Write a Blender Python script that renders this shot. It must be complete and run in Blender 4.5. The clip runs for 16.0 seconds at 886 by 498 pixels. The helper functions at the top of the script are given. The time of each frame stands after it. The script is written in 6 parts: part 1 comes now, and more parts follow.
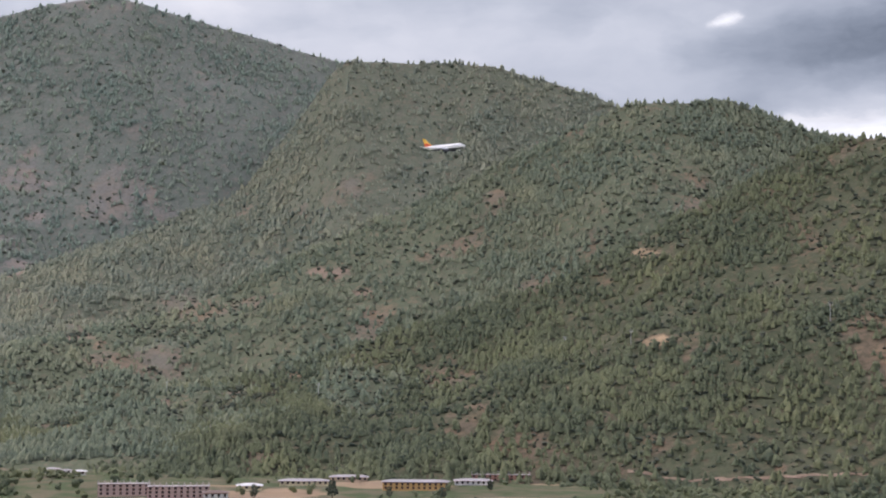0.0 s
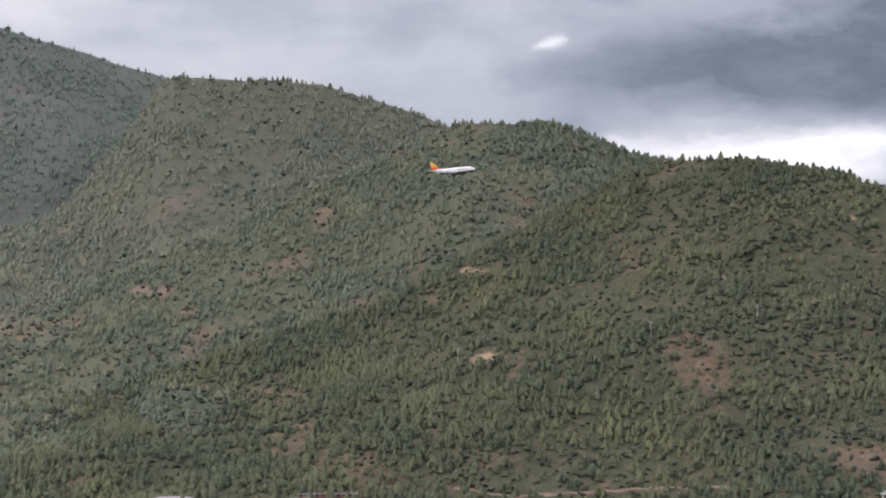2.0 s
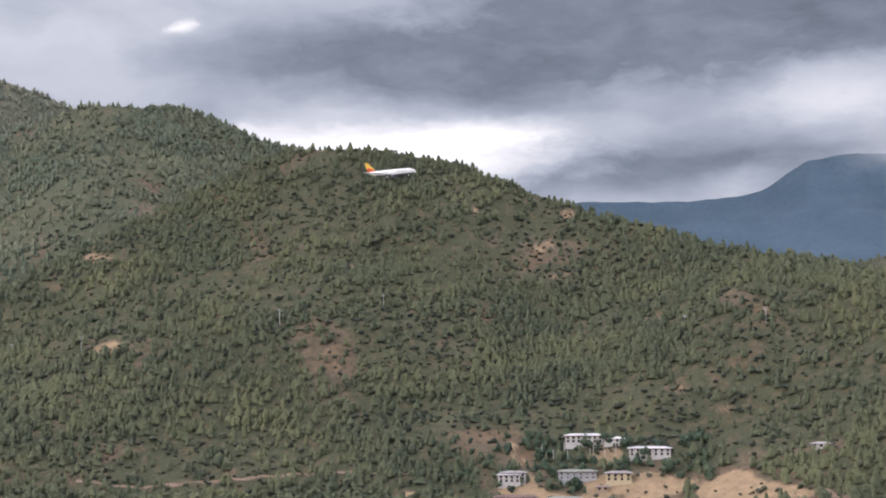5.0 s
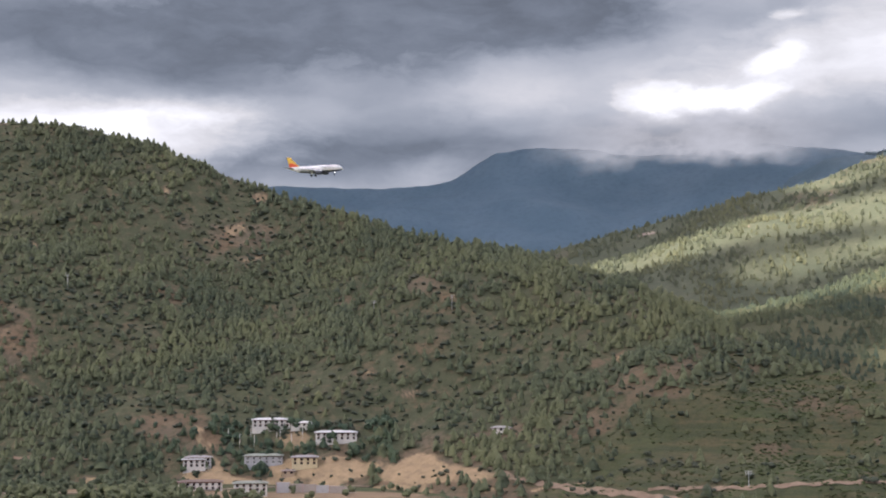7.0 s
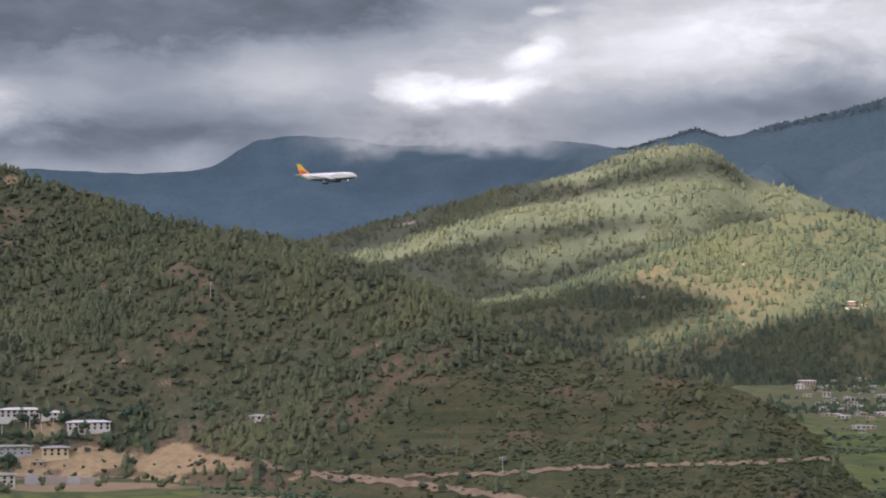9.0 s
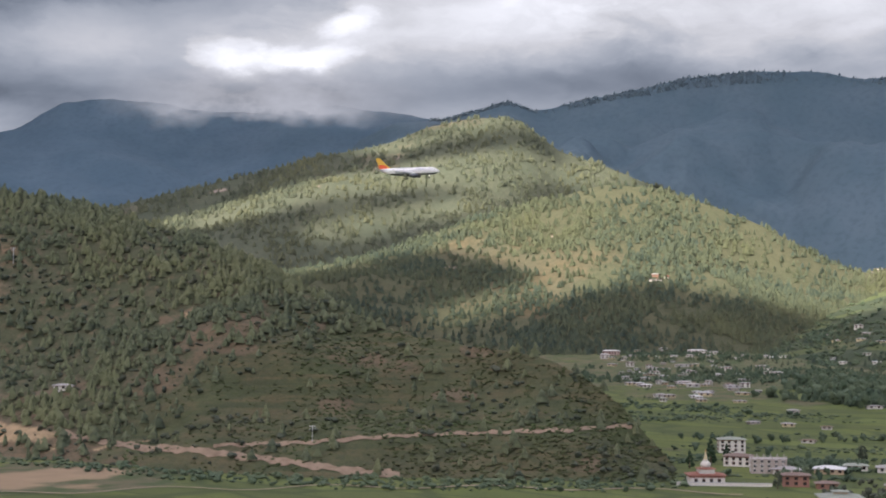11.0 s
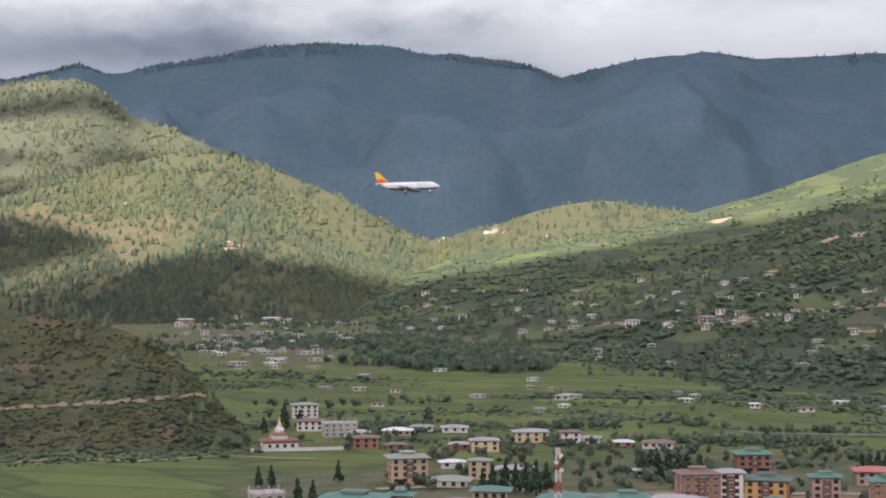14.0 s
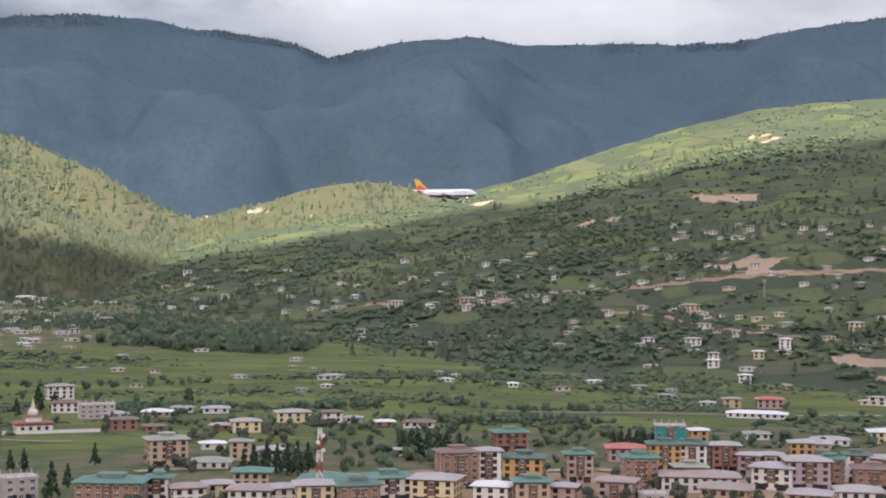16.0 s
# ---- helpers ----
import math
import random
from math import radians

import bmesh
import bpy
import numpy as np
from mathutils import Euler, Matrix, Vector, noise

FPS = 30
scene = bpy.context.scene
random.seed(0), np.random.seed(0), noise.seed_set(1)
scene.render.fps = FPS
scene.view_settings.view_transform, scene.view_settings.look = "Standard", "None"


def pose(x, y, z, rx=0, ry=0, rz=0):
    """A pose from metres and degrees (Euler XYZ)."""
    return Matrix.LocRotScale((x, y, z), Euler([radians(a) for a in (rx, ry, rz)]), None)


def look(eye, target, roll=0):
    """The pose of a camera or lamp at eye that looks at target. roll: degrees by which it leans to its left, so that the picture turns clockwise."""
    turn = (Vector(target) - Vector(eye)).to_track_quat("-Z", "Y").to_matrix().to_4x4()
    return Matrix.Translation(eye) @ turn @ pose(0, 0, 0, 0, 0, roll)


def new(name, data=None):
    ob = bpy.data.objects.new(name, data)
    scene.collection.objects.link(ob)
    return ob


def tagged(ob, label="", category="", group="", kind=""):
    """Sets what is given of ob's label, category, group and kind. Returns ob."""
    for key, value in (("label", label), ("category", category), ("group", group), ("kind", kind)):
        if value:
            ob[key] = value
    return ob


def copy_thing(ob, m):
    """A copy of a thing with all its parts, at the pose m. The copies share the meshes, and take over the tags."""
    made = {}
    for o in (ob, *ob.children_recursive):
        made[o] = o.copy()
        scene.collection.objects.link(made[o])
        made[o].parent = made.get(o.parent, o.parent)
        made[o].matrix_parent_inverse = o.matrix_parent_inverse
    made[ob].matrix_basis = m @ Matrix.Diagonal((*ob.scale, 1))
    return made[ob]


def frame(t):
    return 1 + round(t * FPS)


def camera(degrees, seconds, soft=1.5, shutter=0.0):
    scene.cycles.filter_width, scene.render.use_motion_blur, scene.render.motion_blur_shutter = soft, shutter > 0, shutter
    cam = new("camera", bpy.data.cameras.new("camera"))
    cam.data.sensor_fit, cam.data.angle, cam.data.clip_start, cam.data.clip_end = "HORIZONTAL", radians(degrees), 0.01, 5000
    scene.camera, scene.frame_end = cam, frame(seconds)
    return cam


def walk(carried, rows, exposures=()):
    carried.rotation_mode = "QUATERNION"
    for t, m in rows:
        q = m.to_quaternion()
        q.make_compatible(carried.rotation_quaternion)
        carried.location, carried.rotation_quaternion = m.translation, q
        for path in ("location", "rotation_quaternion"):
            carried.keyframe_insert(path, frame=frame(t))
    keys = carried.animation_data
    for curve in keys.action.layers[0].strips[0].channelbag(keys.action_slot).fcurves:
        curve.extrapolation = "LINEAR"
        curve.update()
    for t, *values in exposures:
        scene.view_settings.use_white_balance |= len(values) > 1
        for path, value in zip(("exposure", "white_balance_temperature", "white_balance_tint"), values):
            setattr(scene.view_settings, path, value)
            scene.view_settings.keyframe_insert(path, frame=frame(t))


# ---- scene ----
EYE = 86.0
cam = camera(33.7, 16.0, soft=2.0)

# seconds, bearing, degrees up, lean to the left
VIEW = [
    (0.0, -0.00, 4.75, 0.50), (0.5, 0.49, 4.92, 0.45), (1.0, 0.81, 4.90, 0.33), (1.5, 1.66, 5.15, 0.18),
    (2.0, 6.76, 5.50, 0.03), (2.5, 7.62, 5.60, 0.07), (3.0, 8.15, 5.73, 0.18), (3.5, 10.31, 5.55, 0.20),
    (4.0, 16.58, 4.96, -0.54), (4.2, 16.74, 4.97, -0.44), (6.3, 30.32, 4.82, -0.80), (6.5, 30.41, 4.77, -0.74),
    (7.0, 33.31, 4.28, -0.09), (7.5, 39.02, 4.14, -0.24), (8.0, 40.25, 4.08, -0.20), (8.2, 40.40, 4.13, -0.17),
    (10.3, 47.05, 2.85, 0.17), (10.5, 47.37, 2.82, 0.18), (11.0, 50.04, 2.63, 0.28), (11.5, 51.69, 2.60, 0.35),
    (12.0, 53.46, 2.61, 0.31), (12.5, 55.72, 2.46, 0.22), (13.0, 58.66, 2.19, 0.13), (13.5, 60.47, 2.01, 0.03),
    (14.0, 66.58, 1.41, -0.07), (14.5, 68.98, 1.23, 0.18), (15.0, 70.91, 1.03, 0.13), (15.5, 75.22, 0.67, 0.50),
    (16.0, 75.80, 0.67, 0.45),
]


def bearing(az, r, z):
    """A place at the bearing az (degrees clockwise from +y), r metres out."""
    a = radians(az)
    return Vector((r * math.sin(a), r * math.cos(a), z))


def aim(yaw, pitch, lean):
    eye = Vector((0, 0, EYE))
    return look(eye, eye + bearing(yaw, 100 * math.cos(radians(pitch)), 100 * math.sin(radians(pitch))), lean)


walk(cam, [(t, aim(a, b, c)) for t, a, b, c in VIEW], [(0, 2.18, 6010.0, 16.8), (1.2, 2.12, 6020.0, 16.8), (2, 2.1, 6070.0, 17.0), (2.5, 2.24, 6080.0, 17.0), (3, 2.05, 6085.0, 17.0), (3.5, 2.1, 6090.0, 17.0), (4, 2.32, 6095.0, 17.0), (4.2, 2.32, 6100.0, 17.0), (6.5, 1.97, 6115.0, 16.8), (7, 1.99, 6120.0, 16.6), (7.5, 1.8, 6115.0, 16.4), (8, 1.76, 6110.0, 16.0), (10.5, 1.8, 6060.0, 15.5), (12.8, 1.76, 6050.0, 14.0), (14, 1.94, 6055.0, 14.8), (14.5, 1.98, 6058.0, 15.2), (15, 2.14, 6060.0, 15.5), (16, 2.06, 6050.0, 15.0)])

# ---- daylight ----
SUN_AZ, SUN_EL = 262.0, 46.0
world = bpy.data.worlds.new("sky")
scene.world = world
world.use_nodes = True
sky = world.node_tree.nodes.new("ShaderNodeTexSky")
sky.sky_type, sky.sun_disc = "NISHITA", False
sky.sun_elevation, sky.sun_rotation = radians(SUN_EL), radians(SUN_AZ)
back = world.node_tree.nodes["Background"]
sky.air_density, sky.dust_density, sky.ozone_density = 0.7, 5.0, 1.0
back.inputs["Strength"].default_value = 0.065
world.node_tree.links.new(sky.outputs[0], back.inputs["Color"])
sun = new("sun", bpy.data.lights.new("sun", "SUN"))
sun.data.energy, sun.data.angle, sun.data.color = 2.6, radians(0.5), (1.0, 0.9, 0.7)
TO_SUN = bearing(SUN_AZ, math.cos(radians(SUN_EL)), math.sin(radians(SUN_EL)))
sun.matrix_world = look(TO_SUN * 3000, (0, 0, 0))


# ---- materials ----
class Nodes:
    """Short hand for a node tree."""

    def __init__(self, name):
        self.m = bpy.data.materials.new(name)
        self.m.use_nodes = True
        self.t = self.m.node_tree
        self.bsdf = self.t.nodes["Principled BSDF"]
        self.out = self.t.nodes["Material Output"]

    def n(self, kind, **kw):
        node = self.t.nodes.new("ShaderNode" + kind)
        for k, v in kw.items():
            if k == "op":
                node.operation = v
            elif k == "blend":
                node.data_type, node.blend_type = "RGBA", v
            else:
                self.put(node.inputs[k.replace("_", " ")], v)
        return node

    def put(self, socket, v):
        if isinstance(v, bpy.types.NodeSocket):
            self.t.links.new(v, socket)
        elif isinstance(v, tuple) and len(v) == 3 and socket.type == "RGBA":
            socket.default_value = (*v, 1)
        else:
            socket.default_value = v

    def math(self, op, a, b=0.0):
        node = self.t.nodes.new("ShaderNodeMath")
        node.operation = op
        self.put(node.inputs[0], a), self.put(node.inputs[1], b)
        return node.outputs[0]

    def mix(self, f, a, b, blend="MIX"):
        node = self.t.nodes.new("ShaderNodeMix")
        node.data_type, node.blend_type = "RGBA", blend
        self.put(node.inputs[0], f), self.put(node.inputs[6], a), self.put(node.inputs[7], b)
        return node.outputs[2]

    def noise(self, scale, detail=4.0, vector=None, rough=0.55):
        node = self.n("TexNoise", Scale=scale, Detail=detail, Roughness=rough)
        self.put(node.inputs["Vector"], vector or self.place())
        return node.outputs["Fac"]

    def place(self):
        return self.n("NewGeometry").outputs["Position"]

    def ramp(self, f, lo, hi, a=0.0, b=1.0):
        node = self.n("MapRange")
        node.clamp = True
        for i, v in enumerate((f, lo, hi, a, b)):
            self.put(node.inputs[i], v)
        return node.outputs[0]

    def bump(self, h, strength, distance):
        node = self.n("Bump", Strength=strength, Distance=distance, Height=h)
        self.put(self.bsdf.inputs["Normal"], node.outputs[0])

    def done(self, color, rough=0.85, spec=0.25, metal=0.0):
        self.put(self.bsdf.inputs["Base Color"], color)
        self.put(self.bsdf.inputs["Roughness"], rough)
        self.put(self.bsdf.inputs["Specular IOR Level"], spec)
        self.put(self.bsdf.inputs["Metallic"], metal)
        return self.m


def foliage(name, dark, light, warm, patch=0.012):
    """Leaves: each clump its own green, with larger drifts of older and yellower growth."""
    s = Nodes(name)
    g = s.n("NewGeometry")
    c = s.mix(g.outputs["Random Per Island"], dark, light)
    c = s.mix(s.ramp(s.noise(patch, 3.0), 0.42, 0.7), c, warm)
    c = s.mix(s.ramp(s.noise(0.9, 2.0), 0.3, 0.75, 0.0, 0.3), c, (dark[0] * 0.7, dark[1] * 0.7, dark[2] * 0.7))
    return s.done(c, 0.8, 0.15)


def slope(name, cut, earth, grass, scrub, scale=1.0):
    """Hillside after the mesh's own cover: fresh cut, worn earth, grass; mottled by low scrub."""
    s = Nodes(name)
    cover = s.n("Attribute")
    cover.attribute_name = "cover"
    f = cover.outputs["Fac"]
    cut = s.mix(s.ramp(s.noise(0.16, 6.0, None, 0.7), 0.42, 0.7, 0.0, 0.75), cut, (cut[0] * 0.55, cut[1] * 0.58, cut[2] * 0.62))
    worn = s.mix(s.ramp(s.noise(0.03 * scale), 0.4, 0.65), earth, (earth[0] * 1.25, earth[1] * 1.05, earth[2] * 0.95))
    ground = s.mix(s.ramp(s.math("ADD", f, s.math("MULTIPLY", s.math("SUBTRACT", s.noise(0.09, 4.0), 0.5), 0.3)), 0.06, 0.2), cut, worn)
    green = s.mix(s.ramp(s.noise(0.02 * scale), 0.35, 0.65), grass, scrub)
    edge = s.math("ADD", f, s.math("MULTIPLY", s.math("SUBTRACT", s.noise(0.09 * scale, 6.0, None, 0.65), 0.5), 1.2))
    dry = s.n("Attribute")
    dry.attribute_name = "dry"
    green = s.mix(dry.outputs["Fac"], green, s.mix(s.ramp(s.noise(0.06, 5.0), 0.35, 0.65), s.mix(s.ramp(s.noise(0.014, 3.0), 0.42, 0.6), (0.084, 0.076, 0.037), (0.067, 0.083, 0.033)), (0.05, 0.064, 0.026)))
    ledge = s.noise(1.0, 4.0, s.n("Mapping", Vector=s.place(), Scale=(0.02, 0.02, 0.3)).outputs[0], 0.6)
    green = s.mix(s.math("MULTIPLY", dry.outputs["Fac"], s.ramp(ledge, 0.5, 0.62, 0.0, 0.75)), green, (0.108, 0.09, 0.047))
    green = s.mix(s.math("MULTIPLY", dry.outputs["Fac"], s.ramp(ledge, 0.34, 0.46, 0.7, 0.0)), green, (0.036, 0.046, 0.022))
    ground = s.mix(s.math("MULTIPLY", dry.outputs["Fac"], s.ramp(f, 0.1, 0.25)), ground, (0.112, 0.084, 0.05))
    if scale > 0.8:
        soil = s.math("MULTIPLY", s.ramp(s.noise(0.12, 5.0, None, 0.65), 0.5, 0.62, 0.0, 0.6), s.math("SUBTRACT", 1.0, dry.outputs["Fac"]))
        green = s.mix(soil, green, worn)
    c = s.mix(s.ramp(edge, 0.36, 0.66), ground, green)
    spots = s.math("MULTIPLY", s.ramp(s.noise(0.22 * scale, 4.0), 0.48, 0.62), s.ramp(f, 0.0, 0.3, 0.1, 0.6 if scale > 0.4 else 0.3))
    c = s.mix(spots, c, (scrub[0] * 0.7, scrub[1] * 0.72, scrub[2] * 0.7))
    c = s.mix(s.ramp(s.noise(1.1, 2.0), 0.3, 0.8, 0.0, 0.3 if scale > 0.4 else 0.02), c, (0.17, 0.155, 0.11))
    s.bump(s.noise(0.2 * scale, 5.0), 0.6 if scale > 0.4 else 0.2, 2.0 if scale > 0.4 else 6.0)
    return s.done(c, 0.95, 0.1)


def plain(name, color, rough=0.7, spec=0.3, wear=0.25, scale=0.5, metal=0.0):
    """Painted or plastered stuff with stains and a fine grain."""
    s = Nodes(name)
    dirty = (color[0] * 0.55, color[1] * 0.52, color[2] * 0.48)
    c = s.mix(s.ramp(s.noise(scale, 5.0), 0.45, 0.75, 0.0, wear), color, dirty)
    c = s.mix(s.ramp(s.noise(scale * 9, 3.0), 0.4, 0.8, 0.0, wear * 0.6), c, dirty)
    return s.done(c, rough, spec, metal)


PINE = foliage("pine_needles", (0.069, 0.085, 0.051), (0.136, 0.153, 0.083), (0.167, 0.174, 0.084))
# PINE paled part of the way, so the third hill looks hazier.
MID_PINE = foliage("half_haze_pine", (0.101, 0.126, 0.084), (0.187, 0.213, 0.134), (0.219, 0.225, 0.130))
PINE_FAR = foliage("distant_pine", (0.047, 0.067, 0.051), (0.09, 0.105, 0.061), (0.112, 0.119, 0.06), 0.006)
BUSH = foliage("bush_leaves", (0.045, 0.057, 0.040), (0.084, 0.097, 0.063), (0.099, 0.103, 0.067))
TUSSOCK = foliage("dry_tussock", (0.050, 0.060, 0.024), (0.088, 0.091, 0.040), (0.069, 0.097, 0.034), 0.014)
GROVE = foliage("grove_leaves", (0.050, 0.076, 0.049), (0.086, 0.117, 0.068), (0.100, 0.125, 0.068), 0.02)
# Range and crest pines: the blue of distance haze is mixed into these colours.
RANGE_WOOD = slope("range_haze_forest", (0.108, 0.148, 0.174), (0.104, 0.146, 0.174), (0.101, 0.144, 0.172), (0.082, 0.126, 0.153), 0.3)
FAR_PINE = foliage("far_haze_pine", (0.098, 0.136, 0.156), (0.12, 0.162, 0.18), (0.122, 0.162, 0.176), 0.004)
# The same pines paled, then blued: haze painted in for the two hills behind.
HAZE_PINE = foliage("pale_haze_pine", (0.121, 0.146, 0.108), (0.226, 0.247, 0.170), (0.252, 0.252, 0.159))
HAZIEST_PINE = foliage("blue_haze_pine", (0.112, 0.152, 0.121), (0.190, 0.238, 0.177), (0.210, 0.240, 0.167))
CONIFER = foliage("cypress_needles", (0.018, 0.035, 0.02), (0.035, 0.06, 0.03), (0.04, 0.065, 0.03), 0.05)
BARK = plain("bark", (0.10, 0.07, 0.05), 0.95)
HILL = slope("hill_ground", (0.42, 0.3, 0.17), (0.146, 0.117, 0.077), (0.086, 0.093, 0.050), (0.064, 0.076, 0.039))
# Ground of the western hills, paler and bluer with distance to paint in haze.
MID = slope("half_haze_ground", (0.27, 0.19, 0.135), (0.168, 0.143, 0.101), (0.116, 0.131, 0.077), (0.093, 0.113, 0.066))
HAZE = slope("pale_haze_ground", (0.26, 0.21, 0.17), (0.166, 0.152, 0.116), (0.130, 0.144, 0.097), (0.106, 0.123, 0.081))
VEILED = slope("blue_haze_ground", (0.24, 0.2, 0.17), (0.157, 0.155, 0.138), (0.125, 0.144, 0.120), (0.104, 0.125, 0.101))
# Ground and pines of hill_5, lightened in colour to suggest haze over its shade.
WOOD = slope("forest_haze_ground", (0.33, 0.27, 0.22), (0.107, 0.103, 0.072), (0.087, 0.096, 0.063), (0.071, 0.087, 0.059), 0.6)
VEIL_PINE = foliage("light_haze_pine", (0.078, 0.094, 0.068), (0.124, 0.137, 0.082), (0.143, 0.146, 0.078), 0.006)
LIT = slope("pasture_ground", (0.3, 0.25, 0.19), (0.084, 0.080, 0.049), (0.073, 0.075, 0.041), (0.060, 0.069, 0.038), 0.6)
SCRUB = foliage("field_scrub", (0.060, 0.087, 0.053), (0.096, 0.128, 0.070), (0.111, 0.138, 0.073), 0.02)
# Far peak: base colours carry the blue haze of the air in between.
FAR = slope("far_haze_forest", (0.1, 0.146, 0.182), (0.098, 0.145, 0.184), (0.096, 0.143, 0.182), (0.08, 0.126, 0.163), 0.3)


def valley_ground():
    s = Nodes("valley_ground")
    p = s.place()
    field = s.mix(s.ramp(s.noise(0.013, 3.0), 0.4, 0.6), (0.112, 0.138, 0.044), (0.138, 0.16, 0.05))
    strip = s.n("TexVoronoi", Scale=0.012)
    s.put(strip.inputs["Vector"], s.n("Mapping", Vector=p, Scale=(2.8, 0.9, 0.0), Rotation=(0, 0, -0.15)).outputs[0])
    tone = s.n("SeparateColor", Color=strip.outputs["Color"]).outputs[0]
    field = s.mix(s.ramp(tone, 0.55, 0.6, 0.0, 0.55), field, (0.09, 0.108, 0.045))
    field = s.mix(s.ramp(tone, 0.15, 0.2, 0.5, 0.0), field, (0.16, 0.19, 0.062))
    dike = s.n("TexVoronoi", Scale=0.012, Vector=strip.inputs["Vector"].links[0].from_socket)
    dike.feature = "DISTANCE_TO_EDGE"
    field = s.mix(s.ramp(dike.outputs["Distance"], 0.02, 0.07, 0.75, 0.0), field, (0.062, 0.082, 0.036))
    field = s.mix(s.ramp(s.noise(0.06, 5.0), 0.5, 0.7, 0.0, 0.5), field, (0.075, 0.095, 0.042))
    rough = s.mix(s.ramp(s.noise(0.05, 4.0), 0.4, 0.6), (0.075, 0.1, 0.045), (0.15, 0.13, 0.08))
    wild = s.n("Attribute")
    wild.attribute_name = "cover"
    edge = s.math("ADD", wild.outputs["Fac"], s.math("MULTIPLY", s.math("SUBTRACT", s.noise(0.025, 5.0), 0.5), 1.0))
    c = s.mix(s.ramp(edge, 0.42, 0.58), field, rough)
    dug = s.math("ADD", wild.outputs["Fac"], s.math("MULTIPLY", s.math("SUBTRACT", s.noise(0.04, 5.0), 0.5), 1.0))
    c = s.mix(s.ramp(s.noise(0.5, 4.0), 0.35, 0.8, 0.0, 0.4), c, (0.06, 0.075, 0.03))
    c = s.mix(s.ramp(dug, 1.35, 1.6), c, s.mix(s.noise(0.05, 4.0), (0.35, 0.25, 0.155), (0.22, 0.17, 0.105)))
    s.bump(s.noise(0.35, 5.0), 0.5, 1.0)
    return s.done(c, 0.95, 0.1)


VALLEY = valley_ground()


def farm_ground():
    """Small terraced fields that follow the slope's contours, scrub between them, and cuttings."""
    s = Nodes("farm_ground")
    stir = s.n("TexNoise", Scale=0.012, Detail=4.0, Vector=s.place()).outputs["Color"]
    p = s.n("VectorMath", op="MULTIPLY_ADD")
    s.put(p.inputs[0], stir), s.put(p.inputs[1], (70.0, 70.0, 26.0)), s.put(p.inputs[2], s.place())
    p = s.n("Mapping", Vector=p.outputs[0], Scale=(0.012, 0.012, 0.07)).outputs[0]
    cell = s.n("TexVoronoi", Vector=p, Scale=1.0)
    tone = s.n("SeparateColor", Color=cell.outputs["Color"])
    rim = s.n("TexVoronoi", Vector=p, Scale=1.0)
    rim.feature = "DISTANCE_TO_EDGE"
    c = s.mix(s.ramp(s.noise(0.02), 0.35, 0.65), (0.062, 0.08, 0.045), (0.079, 0.092, 0.053))
    c = s.mix(s.ramp(tone.outputs[0], 0.6, 0.66, 0.0, 0.8), c, (0.104, 0.123, 0.05))
    c = s.mix(s.ramp(tone.outputs[0], 0.3, 0.36, 0.8, 0.0), c, (0.052, 0.069, 0.043))
    c = s.mix(s.ramp(tone.outputs[1], 0.84, 0.9, 0.0, 0.4), c, (0.12, 0.112, 0.066))
    c = s.mix(s.ramp(rim.outputs["Distance"], 0.03, 0.09, 0.75, 0.0), c, (0.042, 0.056, 0.036))
    c = s.mix(s.ramp(s.noise(0.25, 5.0), 0.4, 0.7, 0.0, 0.45), c, (0.05, 0.062, 0.038))
    cover = s.n("Attribute")
    cover.attribute_name = "cover"
    f = s.math("ADD", cover.outputs["Fac"], s.math("MULTIPLY", s.math("SUBTRACT", s.noise(0.06, 5.0), 0.5), 0.25))
    c = s.mix(s.ramp(f, 0.08, 0.2), s.mix(s.noise(0.08, 4.0), (0.38, 0.275, 0.19), (0.25, 0.195, 0.14)), c)
    s.bump(s.noise(0.12, 5.0), 0.6, 2.0)
    return s.done(c, 0.95, 0.1)


FARM = farm_ground()


